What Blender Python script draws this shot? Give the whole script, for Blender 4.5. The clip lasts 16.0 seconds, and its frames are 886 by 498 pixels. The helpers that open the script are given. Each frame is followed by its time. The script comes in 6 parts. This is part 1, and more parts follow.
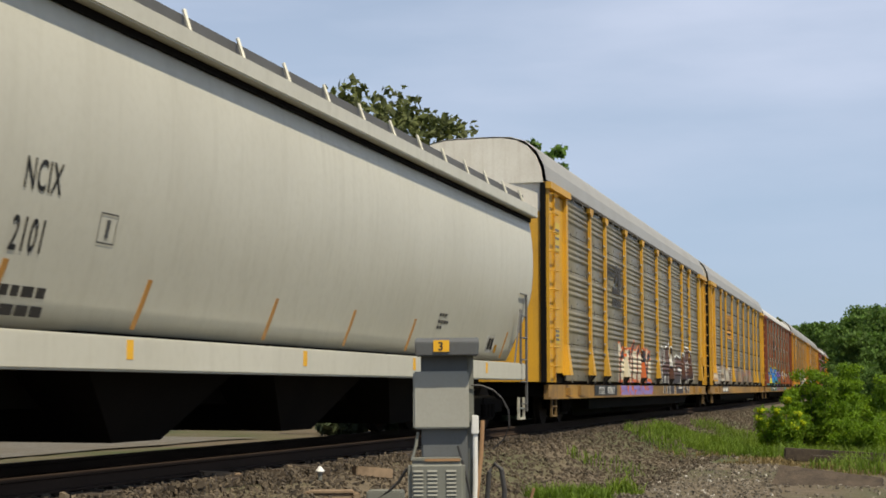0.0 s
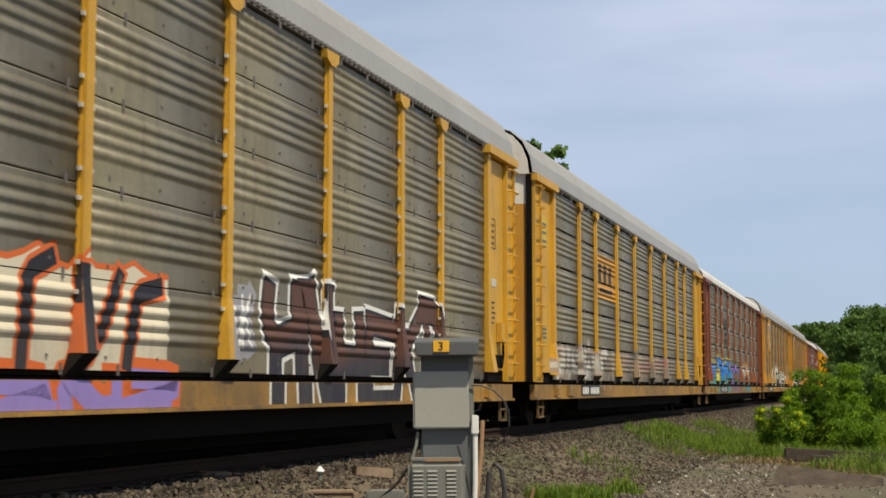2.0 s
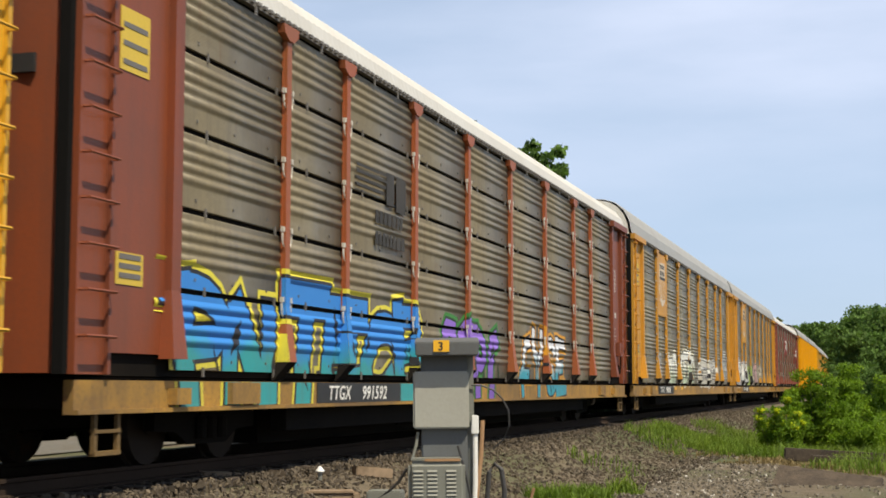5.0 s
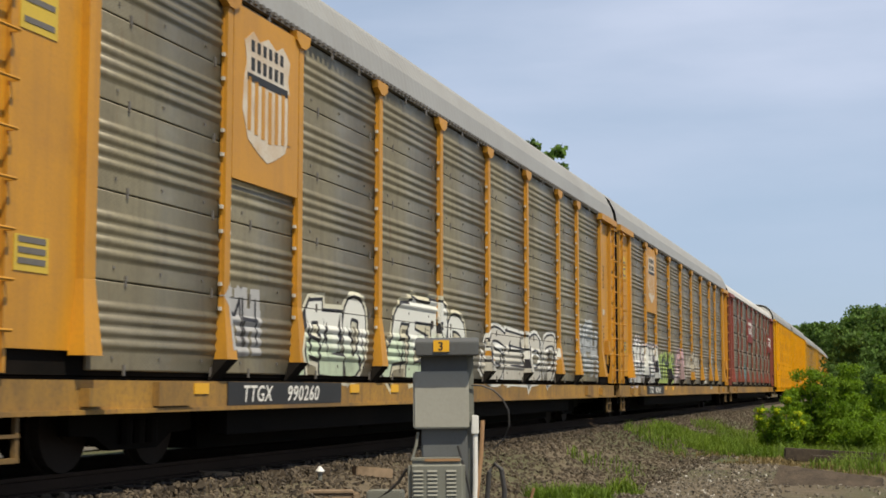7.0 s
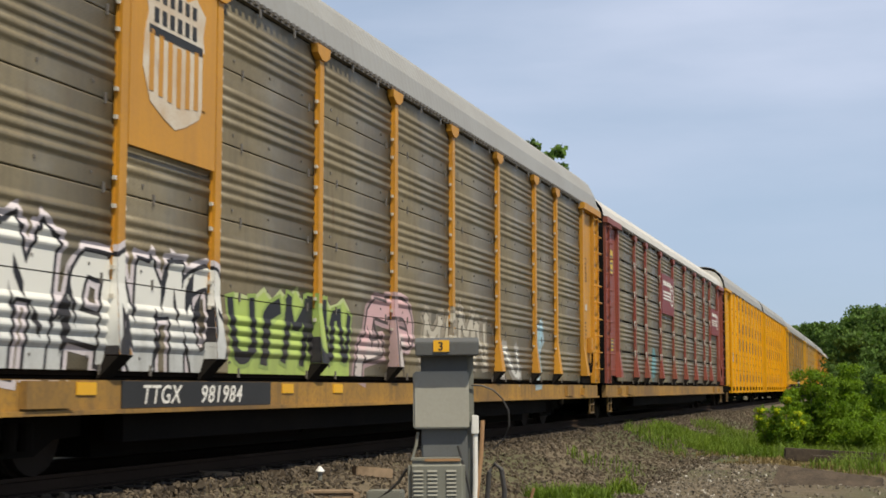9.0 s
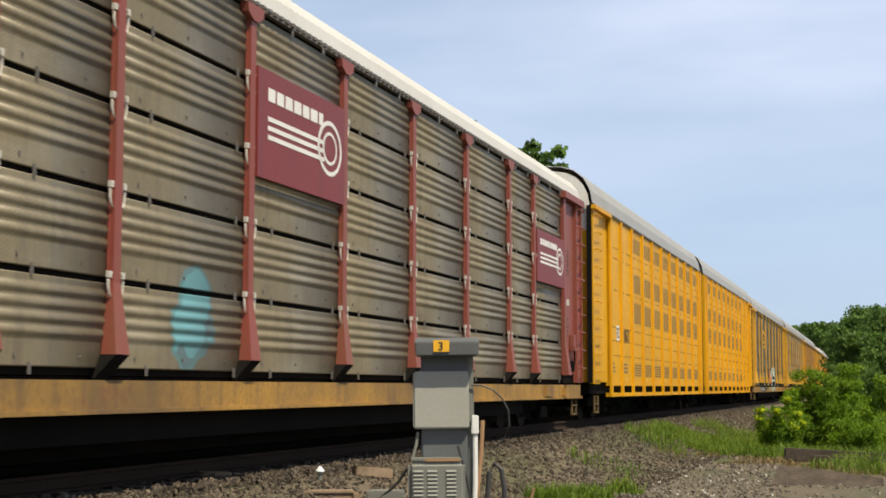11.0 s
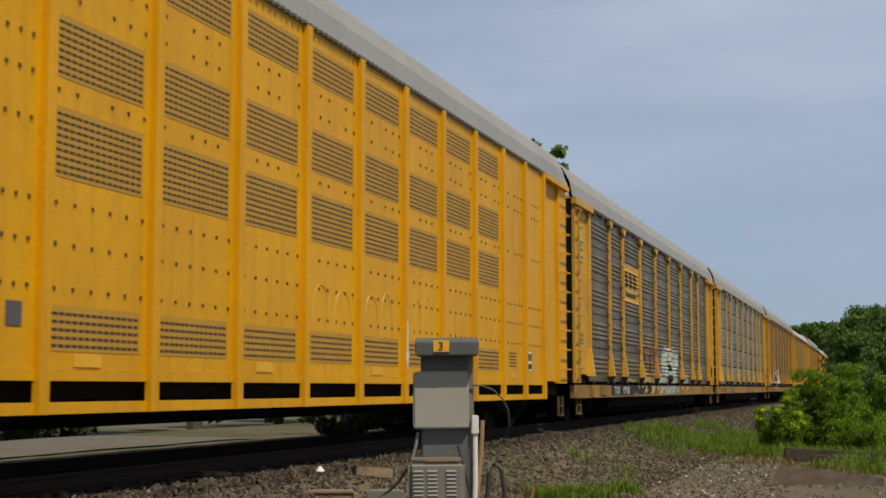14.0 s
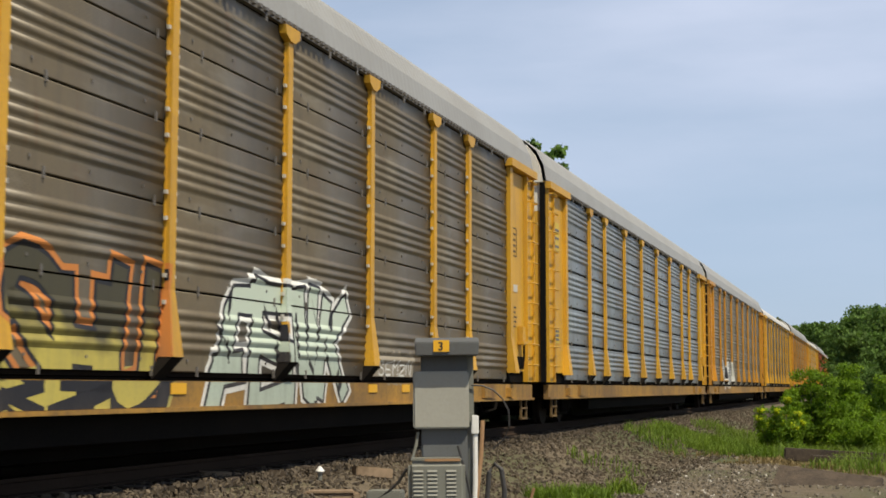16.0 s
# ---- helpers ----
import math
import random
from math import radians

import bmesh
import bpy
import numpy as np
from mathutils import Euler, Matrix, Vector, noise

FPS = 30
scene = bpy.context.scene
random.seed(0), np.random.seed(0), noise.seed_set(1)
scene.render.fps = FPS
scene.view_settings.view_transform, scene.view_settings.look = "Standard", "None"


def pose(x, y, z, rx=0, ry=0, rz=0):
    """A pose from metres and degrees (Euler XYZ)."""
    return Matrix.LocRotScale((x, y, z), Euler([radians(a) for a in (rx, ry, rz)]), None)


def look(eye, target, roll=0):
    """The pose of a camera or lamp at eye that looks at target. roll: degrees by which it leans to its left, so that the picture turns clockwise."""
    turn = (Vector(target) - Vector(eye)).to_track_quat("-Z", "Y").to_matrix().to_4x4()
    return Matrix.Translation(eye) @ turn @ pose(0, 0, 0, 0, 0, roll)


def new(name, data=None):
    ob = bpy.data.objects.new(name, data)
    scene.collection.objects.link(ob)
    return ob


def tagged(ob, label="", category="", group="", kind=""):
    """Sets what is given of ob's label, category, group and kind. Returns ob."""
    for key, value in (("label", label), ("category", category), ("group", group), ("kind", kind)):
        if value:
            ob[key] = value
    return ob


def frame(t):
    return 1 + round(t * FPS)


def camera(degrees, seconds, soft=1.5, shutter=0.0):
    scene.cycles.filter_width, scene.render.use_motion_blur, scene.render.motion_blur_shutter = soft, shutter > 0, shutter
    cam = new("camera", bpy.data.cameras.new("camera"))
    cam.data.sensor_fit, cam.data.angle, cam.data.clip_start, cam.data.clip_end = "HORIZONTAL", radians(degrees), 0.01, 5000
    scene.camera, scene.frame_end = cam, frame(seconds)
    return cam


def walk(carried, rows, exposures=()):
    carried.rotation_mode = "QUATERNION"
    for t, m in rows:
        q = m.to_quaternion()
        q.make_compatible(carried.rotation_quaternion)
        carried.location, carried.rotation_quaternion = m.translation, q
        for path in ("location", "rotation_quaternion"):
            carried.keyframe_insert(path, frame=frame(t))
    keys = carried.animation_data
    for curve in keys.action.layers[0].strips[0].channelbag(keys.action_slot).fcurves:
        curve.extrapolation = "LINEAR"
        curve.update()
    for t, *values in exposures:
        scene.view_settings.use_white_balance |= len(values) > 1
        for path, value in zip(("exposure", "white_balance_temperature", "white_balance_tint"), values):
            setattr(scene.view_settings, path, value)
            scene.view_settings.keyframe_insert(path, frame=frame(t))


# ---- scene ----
# ---------- camera: stands still beside the track ----------
LENS = 34.56
EYE = Vector((0.0, 0.0, 0.80))
cam = camera(LENS, 16.0, 1.7, 0.08)
STAND = pose(EYE.x, EYE.y, EYE.z, 90 + 5.576, 0, 0)
LIGHT = [(t, e, 7300, 8) for t, e in ((0.0, 0.05), (0.5, -0.35), (1.0, -0.15), (1.5, 0.05), (3.0, 0.0), (5.5, 0.35), (6.5, 0.30), (7.0, 0.05), (9.0, 0.05), (11.5, 0.31), (12.0, 0.05), (12.5, -0.1), (13.5, -0.36), (14.5, -0.36), (15.0, -0.22), (15.5, 0.05), (16.0, 0.08))]
walk(cam, [(0.0, STAND), (16.0, STAND)], LIGHT)

# ---------- world, sun ----------
SUN_EL, SUN_AZ = radians(60), radians(143)   # azimuth clockwise from +y
world = bpy.data.worlds.new("world")
scene.world = world
world.use_nodes = True
wn, wl = world.node_tree.nodes, world.node_tree.links
wn.clear()
w_out = wn.new("ShaderNodeOutputWorld")
w_bg = wn.new("ShaderNodeBackground")
w_sky = wn.new("ShaderNodeTexSky")
w_sky.sky_type = "NISHITA"
w_sky.sun_disc = False
w_sky.sun_elevation, w_sky.sun_rotation = SUN_EL, SUN_AZ
w_sky.dust_density, w_sky.ozone_density, w_sky.air_density = 0.6, 3.0, 1.0
w_co = wn.new("ShaderNodeTexCoord")
w_map = wn.new("ShaderNodeMapping")
w_map.inputs["Scale"].default_value = (1.0, 1.0, 4.5)
w_map.inputs["Rotation"].default_value = (0, radians(7), 0)
w_noise = wn.new("ShaderNodeTexNoise")
w_noise.inputs["Scale"].default_value = 2.6
w_noise.inputs["Detail"].default_value = 6
w_noise.inputs["Roughness"].default_value = 0.5
w_ramp = wn.new("ShaderNodeValToRGB")
w_ramp.color_ramp.elements[0].position, w_ramp.color_ramp.elements[1].position = 0.35, 0.75
w_ramp.color_ramp.elements[0].color = (0.35, 0.35, 0.35, 1)
w_ramp.color_ramp.elements[1].color = (0.95, 0.95, 0.95, 1)
w_mix = wn.new("ShaderNodeMix")
w_mix.data_type = "RGBA"
w_mix.inputs[7].default_value = (6.2, 7.2, 9.9, 1)      # thin high cloud
wl.new(w_co.outputs["Generated"], w_map.inputs["Vector"])
wl.new(w_map.outputs["Vector"], w_noise.inputs["Vector"])
wl.new(w_noise.outputs["Fac"], w_ramp.inputs["Fac"])
# thin cloud lies in a belt over the horizon; overhead the sky is clear
w_sep = wn.new("ShaderNodeSeparateXYZ")
w_belt = wn.new("ShaderNodeValToRGB")
for pos, val in ((0.0, 0.25), (0.10, 0.45), (0.22, 1.0), (0.40, 0.7), (0.75, 0.0)):
    e = w_belt.color_ramp.elements.new(pos)
    e.color = (val, val, val, 1)
w_belt.color_ramp.elements.remove(w_belt.color_ramp.elements[0])
w_belt.color_ramp.elements.remove(w_belt.color_ramp.elements[-1])
w_mul = wn.new("ShaderNodeMath")
w_mul.operation = "MULTIPLY"
w_blue = wn.new("ShaderNodeMix")
w_blue.data_type = "RGBA"
w_blue.inputs[7].default_value = (3.3, 4.9, 7.7, 1)     # clear blue low in the sky
w_low = wn.new("ShaderNodeMapRange")
w_low.inputs[1].default_value, w_low.inputs[2].default_value, w_low.inputs[3].default_value, w_low.inputs[4].default_value = 0.1, 0.5, 0.75, 0.0
wl.new(w_co.outputs["Generated"], w_sep.inputs[0])
wl.new(w_sep.outputs[2], w_belt.inputs["Fac"])
wl.new(w_sep.outputs[2], w_low.inputs[0])
wl.new(w_ramp.outputs["Color"], w_mul.inputs[0])
wl.new(w_belt.outputs["Color"], w_mul.inputs[1])
wl.new(w_mul.outputs[0], w_mix.inputs[0])
wl.new(w_low.outputs[0], w_blue.inputs[0])
wl.new(w_sky.outputs["Color"], w_blue.inputs[6])
wl.new(w_blue.outputs[2], w_mix.inputs[6])
wl.new(w_mix.outputs[2], w_bg.inputs["Color"])
w_bg.inputs["Strength"].default_value = 0.10
wl.new(w_bg.outputs["Background"], w_out.inputs["Surface"])

sun = new("sun", bpy.data.lights.new("sun", "SUN"))
sun.data.energy, sun.data.angle, sun.data.color = 5.0, radians(0.6), (1.0, 0.94, 0.82)
sun_from = Vector((math.sin(SUN_AZ) * math.cos(SUN_EL), math.cos(SUN_AZ) * math.cos(SUN_EL), math.sin(SUN_EL)))
sun.matrix_world = look(sun_from * 50, (0, 0, 0))

# ---------- materials ----------
def shader(name):
    m = bpy.data.materials.new(name)
    m.use_nodes = True
    return m, m.node_tree.nodes, m.node_tree.links, m.node_tree.nodes["Principled BSDF"]


def math_node(n, l, op, a, b=None, c=None):
    k = n.new("ShaderNodeMath")
    k.operation = op
    for i, v in enumerate((a, b, c)):
        if v is None:
            continue
        if isinstance(v, (int, float)):
            k.inputs[i].default_value = v
        else:
            l.new(v, k.inputs[i])
    return k.outputs[0]


def mix_node(n, l, fac, a, b):
    k = n.new("ShaderNodeMix")
    k.data_type = "RGBA"
    for i, v in ((0, fac), (6, a), (7, b)):
        if isinstance(v, (int, float)):
            k.inputs[i].default_value = v
        elif isinstance(v, tuple):
            k.inputs[i].default_value = (*v, 1)
        else:
            l.new(v, k.inputs[i])
    return k.outputs[2]


def noise_node(n, l, co, scale, detail=4, rough=0.55, stretch=(1, 1, 1)):
    mp = n.new("ShaderNodeMapping")
    mp.inputs["Scale"].default_value = stretch
    l.new(co, mp.inputs["Vector"])
    k = n.new("ShaderNodeTexNoise")
    k.inputs["Scale"].default_value, k.inputs["Detail"].default_value, k.inputs["Roughness"].default_value = scale, detail, rough
    l.new(mp.outputs[0], k.inputs["Vector"])
    return k.outputs["Fac"]


def step_node(n, l, v, lo, hi):
    k = n.new("ShaderNodeMapRange")
    k.inputs[1].default_value, k.inputs[2].default_value = lo, hi
    l.new(v, k.inputs[0])
    return k.outputs[0]


def paint(name, col, dirt=(0.10, 0.08, 0.06), amount=0.5, rough=0.55, metal=0.0, grain=3.0, streak=0.0, rust=0.0, bump=0.15, tags=(), spec=0.5, holes=False):
    """Weathered painted or bare metal: grain at two scales, downward streaks, rust spots, and sprayed pieces (tags)."""
    m, n, l, bsdf = shader(name)
    tc = n.new("ShaderNodeTexCoord")
    co = tc.outputs["Object"]
    c = mix_node(n, l, math_node(n, l, "MULTIPLY", step_node(n, l, noise_node(n, l, co, grain * 0.3, 5), 0.4, 0.75), amount), col, dirt)
    c = mix_node(n, l, math_node(n, l, "MULTIPLY", step_node(n, l, noise_node(n, l, co, grain * 9, 3), 0.45, 0.8), amount * 0.6), c, dirt)
    if streak:
        s = noise_node(n, l, co, 3.0, 4, 0.6, (2.2, 2.2, 0.12))
        c = mix_node(n, l, math_node(n, l, "MULTIPLY", step_node(n, l, s, 0.48, 0.72), streak), c, dirt)
    if rust:
        s = noise_node(n, l, co, 1.7, 8, 0.7)
        c = mix_node(n, l, math_node(n, l, "MULTIPLY", step_node(n, l, s, 0.58, 0.68), rust), c, (0.16, 0.06, 0.03))
    rgh = rough
    if holes:
        # fine punched holes in rows, and rust runs under some of the bolts
        sp = n.new("ShaderNodeSeparateXYZ")
        l.new(co, sp.inputs[0])
        hx = math_node(n, l, "SINE", math_node(n, l, "MULTIPLY", sp.outputs[0], 2 * math.pi / 0.075))
        hz = math_node(n, l, "SINE", math_node(n, l, "MULTIPLY", sp.outputs[2], 2 * math.pi / 0.041))
        patch = step_node(n, l, noise_node(n, l, co, 0.9, 3, 0.6), 0.42, 0.6)
        dots = math_node(n, l, "MULTIPLY", step_node(n, l, math_node(n, l, "MULTIPLY", hx, hz), 0.45, 0.75), patch)
        c = mix_node(n, l, math_node(n, l, "MULTIPLY", dots, 0.45), c, (0.05, 0.042, 0.032))
        run = noise_node(n, l, co, 2.2, 5, 0.7, (3.0, 3.0, 0.35))
        c = mix_node(n, l, math_node(n, l, "MULTIPLY", step_node(n, l, run, 0.60, 0.72), 0.55), c, (0.13, 0.065, 0.032))
        pale = noise_node(n, l, co, 1.3, 4, 0.6, (0.5, 0.5, 2.0))
        c = mix_node(n, l, math_node(n, l, "MULTIPLY", step_node(n, l, pale, 0.52, 0.75), 0.35), c, (0.33, 0.31, 0.26))
    if tags:
        sep = n.new("ShaderNodeSeparateXYZ")
        l.new(co, sep.inputs[0])
        x, z = sep.outputs[0], sep.outputs[2]
        flat = n.new("ShaderNodeCombineXYZ")
        l.new(x, flat.inputs[0]), l.new(z, flat.inputs[2])
        fc = flat.outputs[0]
        for i, (x0, x1, z0, z1, body, dark, edge, letters) in enumerate(tags):
            wob = math_node(n, l, "MULTIPLY", math_node(n, l, "SUBTRACT", noise_node(n, l, fc, 1.7 + 0.23 * i, 1, 0.5), 0.5), 0.85)
            dx = math_node(n, l, "SUBTRACT", math_node(n, l, "ABSOLUTE", math_node(n, l, "SUBTRACT", x, (x0 + x1) / 2)), (x1 - x0) / 2)
            dz = math_node(n, l, "SUBTRACT", math_node(n, l, "ABSOLUTE", math_node(n, l, "SUBTRACT", z, (z0 + z1) / 2)), (z1 - z0) / 2)
            d = math_node(n, l, "ADD", math_node(n, l, "MAXIMUM", dx, dz), wob)
            pitch = (x1 - x0) / letters
            warp = math_node(n, l, "SUBTRACT", noise_node(n, l, fc, 0.9, 1, 0.5, (1, 1, 1.3)), 0.5)
            u = math_node(n, l, "ADD", math_node(n, l, "MULTIPLY", math_node(n, l, "SUBTRACT", x, x0), 1 / pitch), math_node(n, l, "MULTIPLY", warp, 2.6))
            gap = math_node(n, l, "ABSOLUTE", math_node(n, l, "SUBTRACT", math_node(n, l, "FRACT", u), 0.5))   # 0.5 between letters
            top = math_node(n, l, "MULTIPLY", math_node(n, l, "SUBTRACT", 0.5, gap), -0.55)                      # letters rise in the middle
            d = math_node(n, l, "ADD", math_node(n, l, "ADD", d, top), 0.16)
            blob = noise_node(n, l, fc, 2.0 / max(0.6, pitch), 0, 0.4, (1.3, 1, 0.75))
            f2 = noise_node(n, l, fc, 0.8, 1, 0.5, (1, 1, 2.0))
            fill = mix_node(n, l, step_node(n, l, f2, 0.44, 0.56), body[0], body[1])
            fill = mix_node(n, l, math_node(n, l, "MULTIPLY", step_node(n, l, gap, 0.31, 0.33), 0.8), fill, edge)
            ins = math_node(n, l, "MAXIMUM", step_node(n, l, gap, 0.375, 0.40), step_node(n, l, blob, 0.585, 0.605))
            fill = mix_node(n, l, ins, fill, dark)
            fill = mix_node(n, l, step_node(n, l, d, -0.095, -0.075), fill, edge)
            inside = step_node(n, l, d, 0.015, -0.01)
            worn = math_node(n, l, "MULTIPLY", inside, step_node(n, l, noise_node(n, l, co, 9, 4, 0.7), 0.80, 0.62))
            c = mix_node(n, l, worn, c, fill)
    l.new(c, bsdf.inputs["Base Color"])
    bsdf.inputs["Roughness"].default_value, bsdf.inputs["Metallic"].default_value = rgh, metal
    bsdf.inputs["Specular IOR Level"].default_value = spec
    if bump:
        b = n.new("ShaderNodeBump")
        b.inputs["Strength"].default_value, b.inputs["Distance"].default_value = bump, 0.01
        l.new(noise_node(n, l, co, grain * 6, 4), b.inputs["Height"])
        l.new(b.outputs[0], bsdf.inputs["Normal"])
    return m


def natural(name, a, b, scale, rough=0.9, c=None, cscale=0.3, bump=0.6, dist=0.03, island=0.0):
    """Earth, stone, wood and leaf: two mixed scales, and a change from piece to piece."""
    m, n, l, bsdf = shader(name)
    tc = n.new("ShaderNodeTexCoord")
    co = tc.outputs["Object"]
    f = noise_node(n, l, co, scale, 6, 0.65)
    col = mix_node(n, l, step_node(n, l, f, 0.3, 0.7), a, b)
    if c:
        col = mix_node(n, l, step_node(n, l, noise_node(n, l, co, cscale, 5, 0.6), 0.45, 0.62), col, c)
    if island:
        g = n.new("ShaderNodeNewGeometry")
        k = n.new("ShaderNodeHueSaturation")
        v = n.new("ShaderNodeMapRange")
        v.inputs[3].default_value, v.inputs[4].default_value = 1 - island, 1 + island
        l.new(g.outputs["Random Per Island"], v.inputs[0])
        l.new(v.outputs[0], k.inputs["Value"])
        l.new(col, k.inputs["Color"])
        col = k.outputs[0]
    l.new(col, bsdf.inputs["Base Color"])
    bsdf.inputs["Roughness"].default_value = rough
    if bump:
        b_ = n.new("ShaderNodeBump")
        b_.inputs["Strength"].default_value, b_.inputs["Distance"].default_value = bump, dist
        l.new(noise_node(n, l, co, scale * 3, 5, 0.7), b_.inputs["Height"])
        l.new(b_.outputs[0], bsdf.inputs["Normal"])
    return m


YELLOW = (0.62, 0.335, 0.025)
AMBER = (0.55, 0.255, 0.02)
RUSTRED = (0.31, 0.074, 0.020)
MAROON = (0.24, 0.052, 0.038)
# underframe black, deepened for shade; also the shade under posts and chord
M_BLACK = paint("black_underframe_and_shade", (0.007, 0.0065, 0.006), (0.018, 0.014, 0.011), 0.5, 0.9, spec=0.05)
# near-black that stands for shade in door gaps and plate openings
M_GAPSHADE = paint("gap_shade_black", (0.008, 0.008, 0.008), (0.014, 0.013, 0.012), 0.4, 0.9, spec=0.05)
M_STEEL = paint("worn_steel", (0.035, 0.027, 0.022), (0.02, 0.015, 0.012), 0.6, 0.85, 0.0, rust=0.3, spec=0.1)
M_ROOF = paint("galvanised_roof", (0.30, 0.30, 0.29), (0.22, 0.21, 0.19), 0.5, 0.5, 0.0, streak=0.2)
# grey steel, darkened in colour for the shadow along the eaves
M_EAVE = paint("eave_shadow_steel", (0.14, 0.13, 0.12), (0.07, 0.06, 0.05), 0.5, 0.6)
M_GRIMY = paint("grimy_step_paint", (0.16, 0.095, 0.03), (0.03, 0.022, 0.016), 0.9, 0.8, rust=0.5)
M_WHITE = paint("white_paint", (0.72, 0.70, 0.63), (0.4, 0.34, 0.26), 0.35, 0.5, streak=0.3)
M_INK = paint("black_lettering", (0.015, 0.015, 0.016), (0.05, 0.05, 0.05), 0.3, 0.6, bump=0)
M_CHALK = paint("white_lettering", (0.75, 0.74, 0.70), (0.4, 0.38, 0.33), 0.3, 0.6, bump=0)
M_LABEL = paint("orange_yellow_label", (0.75, 0.40, 0.02), (0.4, 0.2, 0.03), 0.2, 0.5, bump=0)


# ---------- mesh building ----------
class Build:
    def __init__(self):
        self.v, self.f = [], []

    def box(self, x0, x1, y0, y1, z0, z1):
        k = len(self.v)
        self.v += [(x0, y0, z0), (x1, y0, z0), (x1, y1, z0), (x0, y1, z0), (x0, y0, z1), (x1, y0, z1), (x1, y1, z1), (x0, y1, z1)]
        self.f += [tuple(k + i for i in q) for q in ((0, 3, 2, 1), (4, 5, 6, 7), (0, 1, 5, 4), (1, 2, 6, 5), (2, 3, 7, 6), (3, 0, 4, 7))]
        return self

    def loft(self, rings, closed=True, caps=True):
        """Rings of equal length joined into a skin."""
        k, m = len(self.v), len(rings[0])
        for r in rings:
            self.v += [tuple(p) for p in r]
        for i in range(len(rings) - 1):
            for j in range(m if closed else m - 1):
                a, b = k + i * m + j, k + i * m + (j + 1) % m
                self.f.append((a, b, b + m, a + m))
        if caps and closed:
            self.f.append(tuple(k + j for j in reversed(range(m))))
            self.f.append(tuple(k + (len(rings) - 1) * m + j for j in range(m)))
        return self

    def tube(self, pts, r, sides=6, taper=1.0):
        rings = []
        pts = [Vector(p) for p in pts]
        for i, p in enumerate(pts):
            d = (pts[min(i + 1, len(pts) - 1)] - pts[max(i - 1, 0)]).normalized()
            s = d.orthogonal().normalized() if abs(d.z) > 0.9 else d.cross(Vector((0, 0, 1))).normalized()
            t = d.cross(s)
            rr = r * (1 + (taper - 1) * i / max(1, len(pts) - 1))
            rings.append([p + (s * math.cos(a) + t * math.sin(a)) * rr for a in (2 * math.pi * j / sides for j in range(sides))])
        return self.loft(rings)

    def disc(self, c, r, axis_y0, axis_y1, sides=18):
        """A wheel-like drum about the y axis."""
        return self.loft([[(c[0] + r * math.cos(a), y, c[1] + r * math.sin(a)) for a in (2 * math.pi * j / sides for j in range(sides))] for y in (axis_y1, axis_y0)])

    def mesh(self, name, smooth=False):
        me = bpy.data.meshes.new(name)
        me.from_pydata(self.v, [], self.f)
        me.validate()
        bm = bmesh.new()
        bm.from_mesh(me)
        bmesh.ops.recalc_face_normals(bm, faces=bm.faces)
        bm.to_mesh(me)
        bm.free()
        if smooth:
            me.polygons.foreach_set("use_smooth", [True] * len(me.polygons))
        me.materials.append(None)
        return me


def part(name, data, material, parent=None, label="", smooth=False):
    if isinstance(data, Build):
        data = data.mesh(name, smooth)
    ob = new(name, data)
    if not data.materials:
        data.materials.append(None)
    ob.material_slots[0].link = "OBJECT"
    ob.material_slots[0].material = material
    if parent:
        ob.parent = parent
    if label:
        ob["label"] = label
    return ob


def bevelled(b, width=0.01, segments=2):
    me = b.mesh("bevelled")
    bm = bmesh.new()
    bm.from_mesh(me)
    bmesh.ops.bevel(bm, geom=list(bm.edges), offset=width, segments=segments, affect="EDGES", clamp_overlap=True)
    bm.to_mesh(me)
    bm.free()
    return me


def lettering(text, size, m, squeeze=1.0, slant=0.0):
    """Letters as a thin mesh, upright on the near side (facing -y)."""
    cu = bpy.data.curves.new("lettering", "FONT")
    cu.body, cu.size, cu.extrude, cu.resolution_u, cu.offset, cu.space_character = text, size, 0.001, 3, size * 0.012, 1.1
    cu.shear = slant
    ob = bpy.data.objects.new("lettering", cu)
    me = bpy.data.meshes.new_from_object(ob)
    bpy.data.objects.remove(ob)
    me.transform(m @ pose(0, 0, 0, 90) @ Matrix.Diagonal((squeeze, 1, 1, 1)))
    me.materials.clear()
    me.materials.append(None)
    return me


# ---------- the line of the track ----------
TURN = math.atan(0.3091)
AWAY = Vector((math.sin(TURN), math.cos(TURN), 0))
LEFT = Vector((-math.cos(TURN), math.sin(TURN), 0))
TRACK_OFF = 8.21
BENDS = ((30.0, 0.7e-4), (170.0, 1.5e-4))      # metres on, and the curve added from there, to the left


def bow(s):
    """How far the track has swung left of its first line, and its turn, s metres on."""
    return (sum(c * max(0.0, s - f) ** 2 / 2 for f, c in BENDS), sum(c * max(0.0, s - f) for f, c in BENDS))


def on_track(s):
    """Place and heading on the track's centre line, s metres on from the point abreast of the camera."""
    d, turn = bow(s)
    return LEFT * (TRACK_OFF + d) + AWAY * s, TURN - turn


def travelled(t):
    late = max(0.0, t - 10.0)
    return 15.1 * t + (0.125 * late * late if late < 2 else 0.5 * late - 0.5)


HALF = 1.55
PANEL_END = 11.76
POSTS = (-9.11, -7.15, -4.29, -1.43, 1.43, 4.29, 7.15, 9.11)
SHARED = {}


def shared(key, make):
    if key not in SHARED:
        SHARED[key] = make()
    return SHARED[key]


